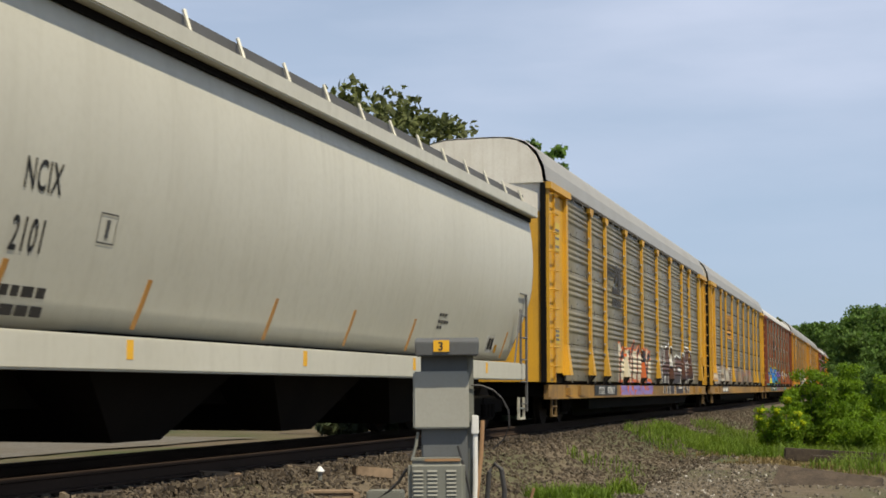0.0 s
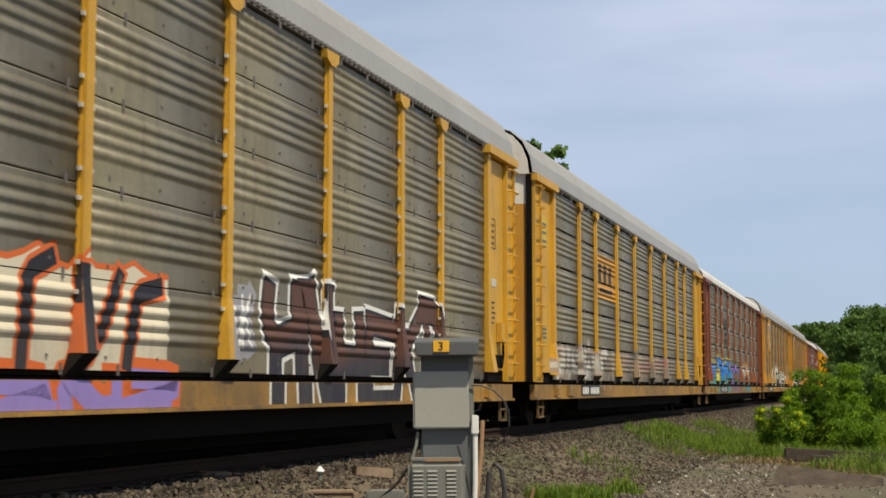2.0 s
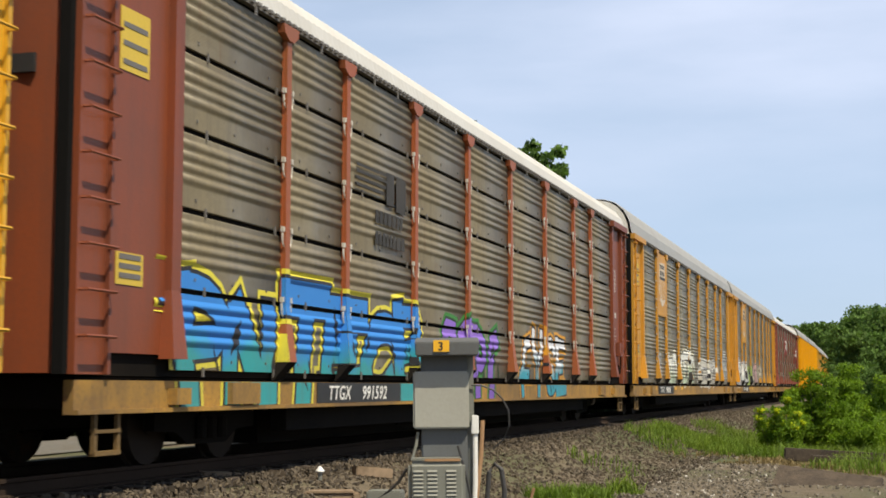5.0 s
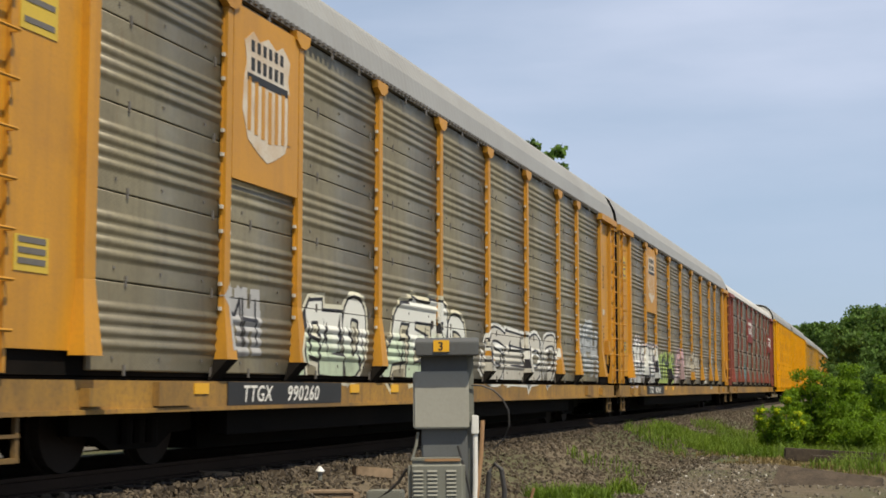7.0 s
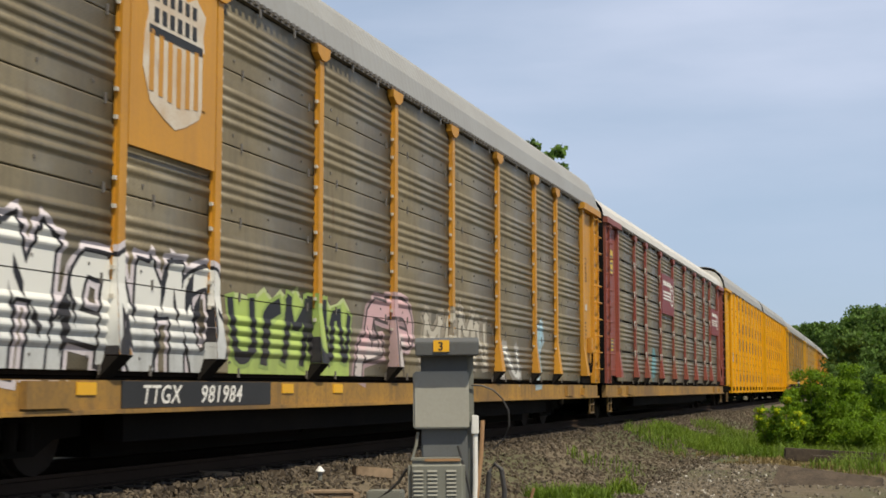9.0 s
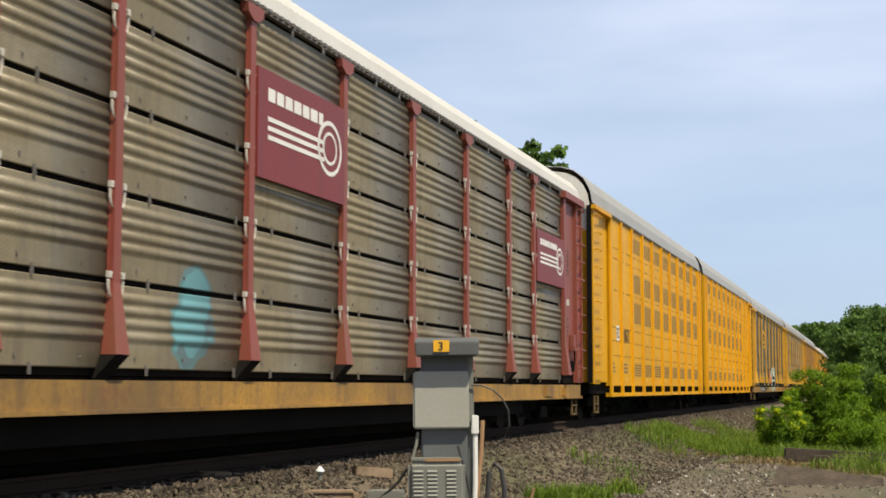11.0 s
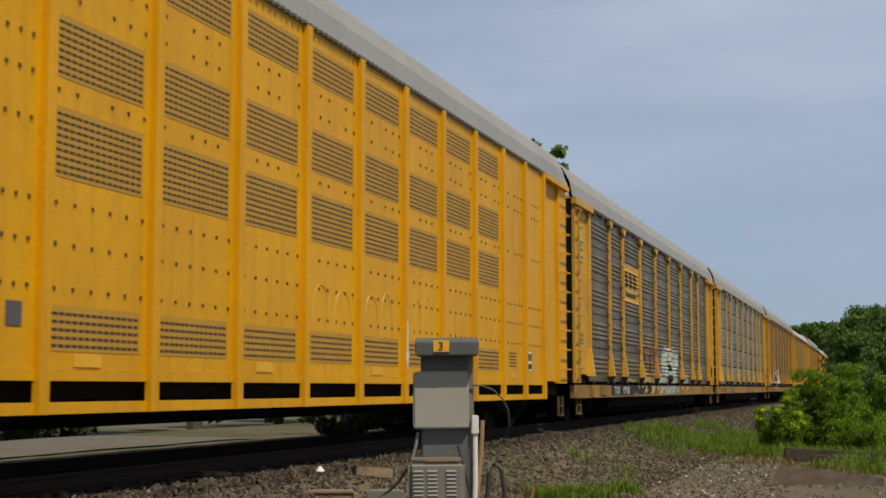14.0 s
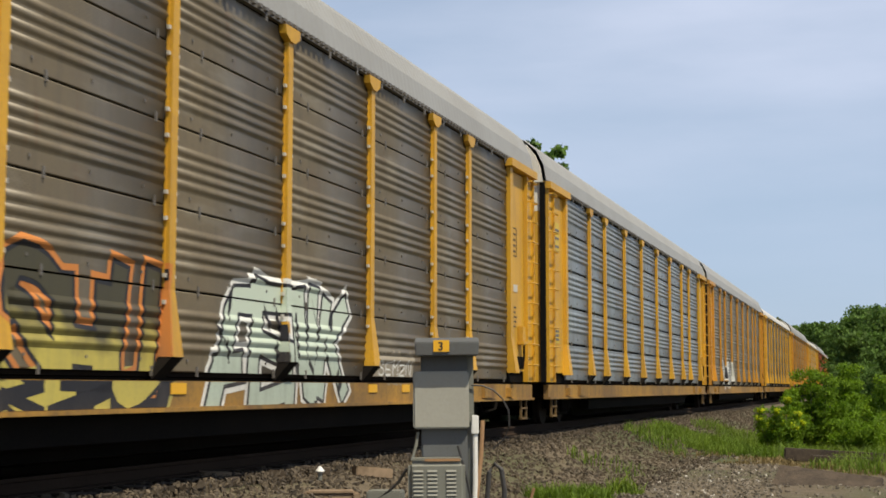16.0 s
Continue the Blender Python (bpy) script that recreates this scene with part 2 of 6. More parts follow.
# ---------- rail cars ----------
def sheet_profile(h, low):
    """Height and outward depth of one corrugated sheet: four ribs from low (a share of h) up, the rest plain."""
    pts = [(0.0, 0.0), (0.02 * h, 0.0), ((low - 0.017) * h, 0.0), (low * h, 0.0)]
    z, step = low * h, (0.62 if low > 0.25 else 0.56) * h / 4   # the ribs' share of the sheet
    for i in range(4):
        pts += [(z + q * step, d) for q, d in ((0.18, 0.009), (0.36, 0.021), (0.52, 0.026), (0.68, 0.021), (0.86, 0.009), (1.0, 0.0))]
        z += step
    return pts + [(z + 0.015 * h, 0.0), (0.985 * h, 0.0), (h, 0.0)]


def sheet(x0, x1, z0, h, low):
    b = Build()
    front = [(-HALF + 0.04 - d, z0 + z) for z, d in sheet_profile(h, low)]
    ring = front + [(-HALF + 0.06, z0 + h), (-HALF + 0.06, z0)]
    me = b.loft([[(x, y, z) for y, z in ring] for x in (x0, x1)]).mesh("panel")
    me.polygons.foreach_set("use_smooth", [k < len(front) - 1 for k in range(len(me.polygons))])
    return me


def arch(y, half, z_eave, rise):
    """Roof height over y: flat on top with rounded haunches."""
    q = min(1.0, abs(y) / half)
    return z_eave + rise * (1 - q ** 4.4) ** 0.56


def roof_mesh(length, half, z_eave, rise, pitch=0.17, tooth=0.022):
    b = Build()
    n = 12
    ys = [half * math.sin(math.pi / 2 * (-1 + 2 * j / n)) for j in range(n + 1)]
    k = int(length / pitch)
    for i in range(k * 2 + 1):
        x = -length / 2 + length * i / (2 * k)
        d = tooth if i % 2 else 0.0
        b.v += [(x, y, arch(y, half, z_eave, rise) + d) for y in ys]
    for i in range(k * 2):
        for j in range(n):
            a = i * (n + 1) + j
            b.f.append((a, a + 1, a + n + 2, a + n + 1))
    return b.mesh("roof")


def roof_end(x, half, z_eave, rise):
    n = 14
    ys = [half * math.sin(math.pi / 2 * (-1 + 2 * j / n)) for j in range(n + 1)]
    ring = [(y, arch(y, half, z_eave, rise)) for y in ys] + [(half, z_eave - 0.02), (-half, z_eave - 0.02)]
    return Build().loft([[(x + d, y, z) for y, z in ring] for d in (-0.02, 0.02)]).mesh("roof_end")


def wheel_mesh(x, y):
    b = Build().disc((x, 0.42), 0.42, y - 0.065, y + 0.065, 20)
    b.disc((x, 0.42), 0.45, y + 0.04, y + 0.075, 20).disc((x, 0.42), 0.11, y - 0.10, y + 0.05, 10)
    return b.mesh("wheel")


def truck(car, xc, tag):
    fr = shared(("truck", xc), lambda: truck_frame(xc))
    t = part("truck", fr, M_BLACK, car)
    for k, dx in enumerate((-0.86, 0.86)):
        for y in (-0.75, 0.75):
            part("wheel", shared(("wheel", xc + dx, y), lambda: wheel_mesh(xc + dx, y)), M_STEEL, t, "worn steel rail wheel")
    return t


def truck_frame(xc):
    b = Build()
    for y in (-1.02, 1.02):
        prof = [(-1.2, 0.36), (-1.2, 0.54), (-0.45, 0.66), (0.45, 0.66), (1.2, 0.54), (1.2, 0.36), (0.75, 0.34), (0.45, 0.20), (-0.45, 0.20), (-0.75, 0.34)]
        b.loft([[(xc + px, y + d, pz) for px, pz in prof] for d in (-0.06, 0.06)])
        for dx in (-0.25, 0, 0.25):
            b.loft([[(xc + dx + 0.07 * math.cos(a), y - 0.1 + 0.07 * math.sin(a), z) for a in (k * math.pi / 4 for k in range(8))] for z in (0.26, 0.5)])
    b.box(xc - 0.2, xc + 0.2, -1.1, 1.1, 0.36, 0.62)
    for dx in (-0.86, 0.86):
        b.tube([(xc + dx, -0.9, 0.42), (xc + dx, 0.9, 0.42)], 0.08, 8)
    return b.mesh("truck")


def post_mesh(x, top=5.06):
    b = Build()
    y = -HALF
    b.box(x - 0.066, x + 0.066, y - 0.036, y + 0.03, 1.75, top)
    b.box(x - 0.082, x + 0.082, y + 0.010, y + 0.029, 1.78, top - 0.2)
    lo = [(x - 0.14, y - 0.12, 1.10), (x + 0.11, y - 0.12, 1.10), (x + 0.11, y + 0.03, 1.10), (x - 0.14, y + 0.03, 1.10)]
    hi = [(x - 0.066, y - 0.036, 1.75), (x + 0.066, y - 0.036, 1.75), (x + 0.066, y + 0.03, 1.75), (x - 0.066, y + 0.03, 1.75)]
    b.loft([lo, hi])
    return b.mesh("post")


def foot_mesh(x):
    y = -HALF
    lo = [(x - 0.26, y + 0.02, 0.885), (x - 0.02, y + 0.02, 0.885), (x - 0.02, y + 0.04, 0.885), (x - 0.26, y + 0.04, 0.885)]
    hi = [(x - 0.14, y - 0.12, 1.097), (x + 0.11, y - 0.12, 1.097), (x + 0.11, y + 0.04, 1.097), (x - 0.14, y + 0.04, 1.097)]
    return Build().loft([lo, hi]).mesh("post_foot")


def cap_mesh(x):
    y = -HALF
    return Build().loft([[(x - a, y - 0.062, z), (x + a, y - 0.062, z), (x + a, y + 0.03, z), (x - a, y + 0.03, z)] for a, z in ((0.07, 4.88), (0.20, 4.955), (0.22, 5.06))]).mesh("post_cap")


def rung_mesh(w):
    return Build().tube([(-w, -0.04, 0), (-w, -0.13, 0), (w, -0.13, 0), (w, -0.04, 0)], 0.015, 5).mesh("rung")


def rungs(stile, x, z0, z1, step, material, w=0.25):
    z = z0
    while z < z1:
        o = part("rung", shared(("rung", w), lambda: rung_mesh(w)), material, stile)
        o.location = (x, -HALF, z)
        z += step


def stile_mesh(sg):
    """A channel that carries the end ladder."""
    x, y = sg * 13.38, -HALF
    prof = [(-0.30, -0.05), (-0.25, -0.05), (-0.25, 0.0), (0.25, 0.0), (0.25, -0.05), (0.30, -0.05), (0.30, 0.05), (-0.30, 0.05)]
    return Build().loft([[(x + a, y + b, z) for a, b in prof] for z in (0.92, 4.97)]).mesh("ladder_stile")


def plate_mesh(sg):
    """The solid plate at a rack's end, with its lower corner swept in."""
    b = Build()
    pts = [(11.78, 1.12), (11.78, 4.92), (13.06, 4.92), (13.06, 1.12)]
    b.loft([[(sg * px, -HALF + d, pz) for px, pz in pts] for d in (0.03, 0.08)])
    b.box(*sorted((sg * 11.77, sg * 11.96)), -HALF - 0.05, -HALF + 0.029, 1.75, 4.95)
    x0, x1 = sg * 11.77, sg * 11.96
    w = sg * 0.10
    b.loft([[(x0, -HALF - 0.14, 1.08), (x1 + w, -HALF - 0.14, 1.08), (x1 + w, -HALF + 0.029, 1.08), (x0, -HALF + 0.029, 1.08)], [(x0, -HALF - 0.05, 1.749), (x1, -HALF - 0.05, 1.749), (x1, -HALF + 0.029, 1.749), (x0, -HALF + 0.029, 1.749)]])
    return b.mesh("end_plate")


def end_top_mesh(sg):
    b = Build()
    b.box(*sorted((sg * 11.70, sg * 13.72)), -HALF - 0.11, -HALF + 0.1, 4.955, 5.10)
    return b.mesh("end_header")


def door_mesh(sg, z0, z1):
    """A curved end door, bowing out between the two stiles."""
    n = 8
    ring = [(sg * (13.72 + 0.12 * math.cos(math.pi / 2 * (-1 + 2 * j / n))), -1.42 + 2.84 * j / n) for j in range(n + 1)]
    ring += [(sg * 13.5, 1.42), (sg * 13.5, -1.42)]
    return Build().loft([[(x, y, z) for x, y in ring] for z in (z0, z1)]).mesh("end_door")


def sill_mesh():
    b = Build()
    b.box(-13.6, 13.6, -HALF + 0.0, -HALF + 0.10, 0.57, 0.87)
    b.box(-13.6, 13.6, -HALF - 0.05, -HALF - 0.001, 0.57, 0.61)
    for sg in (-1, 1):
        b.box(*sorted((sg * 9.9, sg * 10.6)), -HALF - 0.07, -HALF - 0.002, 0.63, 0.86)
        b.box(*sorted((sg * 11.6, sg * 11.9)), -HALF - 0.10, -HALF - 0.002, 0.64, 0.80)
    return b.mesh("side_sill")


def under_mesh(half_len):
    b = Build()
    b.box(-half_len, half_len, -0.35, 0.35, 0.40, 0.87)
    b.box(-8.5, 8.5, -0.95, 0.95, 0.14, 0.61)
    b.box(-8.7, 8.7, -HALF + 0.14, -HALF + 0.34, 0.30, 0.61)
    b.box(-half_len + 0.2, half_len - 0.2, -HALF + 0.11, HALF - 0.11, 0.62, 0.90)
    for x in (-5.5, -2.0, 1.5, 5.0):
        b.box(x - 0.12, x + 0.12, -HALF + 0.2, HALF - 0.2, 0.45, 0.62)
    b.loft([[(-3.4 + 1.5 * k, -0.9 + 0.2 * math.cos(a), 0.42 + 0.2 * math.sin(a)) for a in (j * math.pi / 5 for j in range(10))] for k in (0, 1)])
    return b.mesh("underframe")


def coupler_mesh(half_len, sg):
    b = Build()
    b.box(*sorted((sg * half_len, sg * (half_len + 0.62))), -0.11, 0.11, 0.62, 0.86)
    b.box(*sorted((sg * (half_len + 0.30), sg * (half_len + 0.66))), -0.18, 0.18, 0.58, 0.90)
    return b.mesh("coupler")


def hose_mesh(half_len, sg):
    return Build().tube([(sg * (half_len - 0.1), -0.45, 0.62), (sg * (half_len + 0.2), -0.46, 0.36), (sg * (half_len + 0.5), -0.3, 0.30), (sg * (half_len + 0.68), -0.1, 0.42)], 0.03, 6).mesh("brake_hose")


def step_mesh(x):
    b = Build()
    y = -HALF + 0.03
    for dx in (-0.2, 0.2):
        b.box(x + dx - 0.025, x + dx + 0.025, y - 0.02, y + 0.02, 0.22, 0.62)
    b.box(x - 0.22, x + 0.22, y - 0.03, y + 0.03, 0.20, 0.24)
    b.box(x - 0.22, x + 0.22, y - 0.03, y + 0.03, 0.40, 0.43)
    return b.mesh("step")


def bolts_mesh(xs, zs, y, r=0.022):
    b = Build()
    for x in xs:
        for z in zs:
            b.box(x - r, x + r, y - 0.012, y, z - r, z + r)
    return b.mesh("bolts")


def bars(car, name, x, z, rows, material, y=-HALF - 0.006, label=""):
    """Lettering that cannot be read or is a firm's name, as plain bars: rows of (dx, dz, w, h)."""
    for dx, dz, w, h in rows:
        ob = part(name, Build().box(x + dx, x + dx + w, y - 0.004, y, z + dz, z + dz + h), material, car, label)
    return ob


def words(x, z, count, w, h, seed):
    r = random.Random(seed)
    out, cx = [], 0.0
    for i in range(count):
        k = w * r.uniform(0.7, 1.2)
        out.append((cx, z, k, h))
        cx += k + w * 0.25
    return [(x + a, b, c, d) for a, b, c, d in out]


def autorack(label, post, panel, sill, door, roof=None, gap=0.012, mark=None, tall=0.0, group="autorack cars of the freight train", door_top=None, clipped=False, end=None, low=0.30):
    car = tagged(new("autorack_car"), label, "rail car", group)
    roof, end = roof or M_ROOF, end or post
    rise = 0.62 if roof is M_ROOFWHITE else 0.98
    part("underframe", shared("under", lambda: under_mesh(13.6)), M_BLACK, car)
    for sg in (-1, 1):
        part("coupler", shared(("coupler", sg), lambda: coupler_mesh(13.6, sg)), M_BLACK, car)
        part("brake_hose", shared(("hose", sg), lambda: hose_mesh(13.6, sg)), M_BLACK, car)
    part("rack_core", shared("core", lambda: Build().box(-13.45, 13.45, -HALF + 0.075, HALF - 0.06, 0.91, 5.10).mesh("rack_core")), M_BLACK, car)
    part("far_side", shared("far", lambda: Build().box(-13.45, 13.45, HALF - 0.055, HALF, 0.91, 5.08).mesh("far_side")), panel, car)
    for x in (-10.1, 10.1):
        truck(car, x, 0)
    for sg in (-1, 1):
        # a black strip painted for the shaded gap between door and stile
        part("door_gap_shade", shared(("door_gap_shade", sg), lambda: Build().box(*sorted((sg * 13.69, sg * 13.765)), -1.54, -1.43, 0.92, 5.08).mesh("door_gap_shade")), M_GAPSHADE, car, "black strip for the shaded gap at the door edge")
    part("side_sill", shared("sill", sill_mesh), sill, car)
    edges = (-PANEL_END, *POSTS, PANEL_END)
    h = 4.10 / 5
    for i in range(len(edges) - 1):
        for k in range(5):
            x0, x1 = edges[i] + 0.01, edges[i + 1] - 0.01
            part("panel", shared(("sheet", i, k, gap, low), lambda: sheet(x0, x1, 0.95 + k * h + gap / 2, h - gap, low)), panel, car)
    tagged(part("bolts", shared("rackbolts", rack_bolts), M_EAVE, car), kind="stuff")
    for x in POSTS:
        p = part("post", shared(("post", x), lambda: post_mesh(x)), post, car)
        part("post_cap", shared(("cap", x), lambda: cap_mesh(x)), post, p)
        # undersides of the posts, coloured black for the shade there
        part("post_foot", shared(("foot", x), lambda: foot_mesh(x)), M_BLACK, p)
    for sg in (-1, 1):
        part("end_plate", shared(("plate", sg), lambda: plate_mesh(sg)), end, car)
        if sg > 0:
            ink = M_CHALK if end is not post else M_FADED
            bars(car, "stencil", 12.1, 3.3, [(0, 0, 0.02, 0.55), (0.4, 0, 0.02, 0.55), (0.02, 0, 0.38, 0.02), (0.02, 0.53, 0.38, 0.02), *[(0.06 + 0.1 * (j % 3), 0.07 + 0.11 * (j // 3), 0.06, 0.05) for j in range(12)]], ink, -HALF + 0.028)
            bars(car, "stencil", 12.1, 1.95, [(0, 0.09 * k, 0.3 + 0.05 * (k % 3), 0.03) for k in range(5)], ink, -HALF + 0.028)
            br = part("brake_bracket", shared("brake_bracket", lambda: bevelled(Build().box(12.55, 12.85, -HALF - 0.10, -HALF + 0.029, 1.62, 1.70).box(12.58, 12.82, -HALF - 0.07, -HALF + 0.029, 1.70, 1.98), 0.012)), end, car, "small bracket of the handbrake")
            part("brake_chain", shared("brake_chain", lambda: Build().tube([(12.75, -HALF - 0.05, 1.62), (12.80, -HALF - 0.04, 1.40), (12.72, -HALF - 0.03, 1.16)], 0.022, 6).mesh("brake_chain")), M_BLACK, br)
            # a thin black sheet stands for the dark of the opening
            part("plate_opening", shared("plate_opening", lambda: Build().box(12.2, 12.95, -HALF + 0.020, -HALF + 0.0285, 1.16, 1.40).mesh("plate_opening")), M_GAPSHADE, car, "dark opening low in the end plate")
            part("label", Build().box(12.15, 12.55, -HALF + 0.02, -HALF + 0.029, 2.62, 2.76), M_CLIP, car)
        part("end_header", shared(("header", sg), lambda: end_top_mesh(sg)), end, car)
        st = part("ladder_stile", shared(("stile", sg), lambda: stile_mesh(sg)), end, car)
        rungs(st, sg * 13.38, 1.25, 4.9, 0.40, end)
        part("door", shared(("door", sg, 0), lambda: door_mesh(sg, 0.93, 4.48)), door, car)
        part("door_top", shared(("door", sg, 1), lambda: door_mesh(sg, 4.483, 5.09)), door_top or M_WHITE, car, "white upper door panel")
        part("roof_end", shared(("roof_end", sg, rise), lambda: roof_end(sg * 13.78, 1.50, 5.10, rise - 0.02)), door_top or M_WHITE, car, "white-painted roof end")
        part("step", shared(("step", sg), lambda: step_mesh(sg * 13.0)), M_GRIMY, car, "grime-covered step")
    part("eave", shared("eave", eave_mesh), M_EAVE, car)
    part("roof", shared(("roof", rise), lambda: roof_mesh(27.5, HALF + 0.02, 5.115, rise)), roof, car)
    if clipped:
        tagged(part("clip", shared(("clip", gap), clips_mesh if gap > 0.03 else studs_mesh), M_CLIP, car, "pale cable clips beside the posts"), kind="stuff")
    for z0, z1, w in ((3.75, 4.35, 0.55), (1.75, 2.05, 0.5)):
        pl = part("placard", shared(("placard", z0), lambda: Build().box(-12.9, -12.9 + w, -HALF + 0.022, -HALF + 0.029, z0, z1).mesh("placard")), M_PLACARD, car, "yellow placard with small print")
        for k in range(3):
            part("print_line", shared(("print", z0, k), lambda: Build().box(-12.85, -12.95 + w, -HALF + 0.017, -HALF + 0.0215, z0 + 0.06 + k * (z1 - z0) / 3.4, z0 + 0.11 + k * (z1 - z0) / 3.4).mesh("print_line")), M_EAVE, pl)
    for sg in (-1, 1):
        part("door_plaque", shared(("plaque", sg), lambda: Build().box(*sorted((sg * 13.76, sg * 13.80)), -1.2, -0.75, 3.55, 3.72).mesh("door_plaque")), M_INK, car, "small black plaque")
    if mark:
        mark(car)
    return car


def rack_bolts():
    b = Build()
    h = 4.10 / 5
    edges = (-PANEL_END, *POSTS, PANEL_END)
    for i in range(len(edges) - 1):
        n = max(2, int((edges[i + 1] - edges[i]) / 0.75))
        for j in range(n):
            x = edges[i] + (j + 0.5) * (edges[i + 1] - edges[i]) / n
            for k in range(5):
                z = 0.95 + k * h + 0.15 * h
                b.box(x - 0.010, x + 0.010, -HALF + 0.025, -HALF + 0.039, z - 0.012, z + 0.016)
                if j % 2 == 0:
                    b.box(x + 0.2, x + 0.225, -HALF + 0.02, -HALF + 0.039, z - 0.16, z - 0.06)
    return b.mesh("bolts")


def clips_mesh():
    """Pale cable hooks that curl round both sides of the posts at each sheet's joint."""
    b = Build()
    y = -HALF - 0.02
    for x in POSTS:
        for k in range(1, 5):
            z = 0.95 + 0.82 * k
            for sg in (-1, 1):
                arc = [(x + sg * (0.075 + 0.055 * math.sin(a)), y, z - 0.04 + 0.11 * math.cos(a)) for a in (j * math.pi / 5 for j in range(6))]
                b.tube(arc, 0.015, 5, 0.7)
                b.box(x + sg * 0.115 - 0.02, x + sg * 0.115 + 0.02, y - 0.02, y + 0.02, z + 0.02, z + 0.08)
    return b.mesh("clips")


def studs_mesh():
    """Small pale bolt heads beside the posts."""
    b = Build()
    for x in POSTS:
        for k in range(1, 5):
            for dz in (0.10, -0.16):
                z = 0.95 + 0.82 * k + dz
                for sg in (-1, 1):
                    b.box(x + sg * 0.095 - 0.018, x + sg * 0.095 + 0.018, -HALF - 0.02, -HALF + 0.012, z, z + 0.04)
    return b.mesh("clips")


def eave_mesh():
    b = Build()
    b.box(-13.7, 13.7, -HALF - 0.012, -HALF + 0.06, 5.065, 5.112)
    x = -13.6
    while x < 13.6:
        b.box(x, x + 0.085, -HALF - 0.05, -HALF - 0.013, 5.085, 5.125)
        x += 0.17
    for x in np.arange(-12.0, 12.1, 0.98):
        b.box(x - 0.02, x + 0.02, -HALF - 0.03, -HALF - 0.013, 4.97, 5.07)
    return b.mesh("eave")


def number_board(car, mark, number, x, x0, x1, gap=1.2):
    part("number_board", Build().box(x0, x1, -HALF - 0.014, -HALF - 0.001, 0.615, 0.866), M_INK, car, "black number board")
    part("car_mark", lettering(mark, 0.25, pose(x, -HALF - 0.017, 0.655), 1.1, 0.22), M_CHALK, car, "white stencilled letters")
    part("car_number", lettering(number, 0.25, pose(x + gap, -HALF - 0.017, 0.655), 1.2, 0.22), M_CHALK, car, "white stencilled number")


def sill_labels(car, xs):
    for x in xs:
        part("sill_label", Build().box(x - 0.16, x + 0.16, -HALF - 0.012, -HALF - 0.001, 0.74, 0.85), M_LABEL, car, "orange reflector label")


def horse_mark(car, x, z, material=None):
    """A railway's mark as plain shapes: thin speed lines, two blocks, two rows of bars."""
    m = material or M_FADED
    rows = [(0.0, 0.30 + 0.09 * k, 1.1 + 0.06 * k, 0.045) for k in range(4)]
    rows += [(1.2, 0.18, 0.32, 0.46), (1.62, 0.12, 0.42, 0.50)]
    bars(car, "railway_mark", x, z, rows, m, -HALF + 0.004, "dark railway mark of lines and blocks")
    rows = words(0.75, -0.12, 7, 0.15, 0.18, 3) + words(0.75, -0.42, 8, 0.14, 0.18, 4)
    bars(car, "name_bar", x, z, rows, m, -HALF + 0.004, "faded dark name in two lines")


def square_mark(car, x0, x1, z0, z1, plate, gap, low):
    """A painted square with dark plain blocks over a bar, on the ribbed sheets."""
    w, h = x1 - x0, z1 - z0

    def area(a, b, c, d, slant=0.0):
        return ((x0 + a * w, z0 + c * h), (x0 + b * w, z0 + c * h), (x0 + (b + slant) * w, z0 + d * h), (x0 + (a + slant) * w, z0 + d * h))
    p = part("mark_panel", drape([area(0, 1, 0, 1)], gap, low, 0.003), plate, car, "painted panel with a dark railway mark")
    for k in range(3):
        part("railway_mark", drape([area(0.17 + 0.25 * k, 0.31 + 0.25 * k, 0.38, 0.80, -0.04)], gap, low, 0.0045), M_FADED, p)
    part("railway_mark", drape([area(0.20, 0.82, 0.14, 0.24)], gap, low, 0.0045), M_FADED, p)


def shield_mark(car, x0, x1, z0, z1, plate):
    """A plain painted panel with a shield: dark chief over white and red stripes."""
    p = part("mark_panel", Build().box(x0, x1, -HALF - 0.034, -HALF - 0.003, z0, z1), plate, car, "painted panel with a shield")
    cx, w, zb, zt = (x0 + x1) / 2, (x1 - x0) * 0.37, z0 + 0.28, z1 - 0.22
    h = zt - zb

    def outline(sc, y):
        pts = [(0, 1.0), (0.35, 0.94), (0.62, 1.0), (0.95, 0.90), (0.86, 0.74), (0.97, 0.58), (1.0, 0.36), (0.78, 0.14), (0.35, 0.05), (0, 0)]
        pts = pts + [(-a, b_) for a, b_ in reversed(pts[1:-1])]
        return [(cx + a * w * sc, y, zb + h / 2 + (b_ - 0.5) * h * sc) for a, b_ in pts]
    part("shield", Build().loft([outline(1.0, -HALF - 0.040), outline(1.0, -HALF - 0.035)]), M_SHIELD, p, "white shield with worn stripes")
    rows = [(-0.84 * w, 0.60 * h, 1.68 * w, 0.06 * h)]
    for k in range(6):
        rows += [(-0.70 * w + k * 0.24 * w, 0.84 * h, 0.13 * w, 0.09 * h), (-0.70 * w + k * 0.24 * w, 0.69 * h, 0.14 * w, 0.10 * h)]
    bars(p, "shield_lettering", cx, zb, rows, M_INK, -HALF - 0.041)
    rows = [(-0.82 * w + k * 0.28 * w, 0.16 * h + 0.05 * h * abs(k - 3) / 3, 0.13 * w, 0.42 * h) for k in range(7)]
    bars(p, "shield_stripe", cx, zb, rows, plate, -HALF - 0.041)


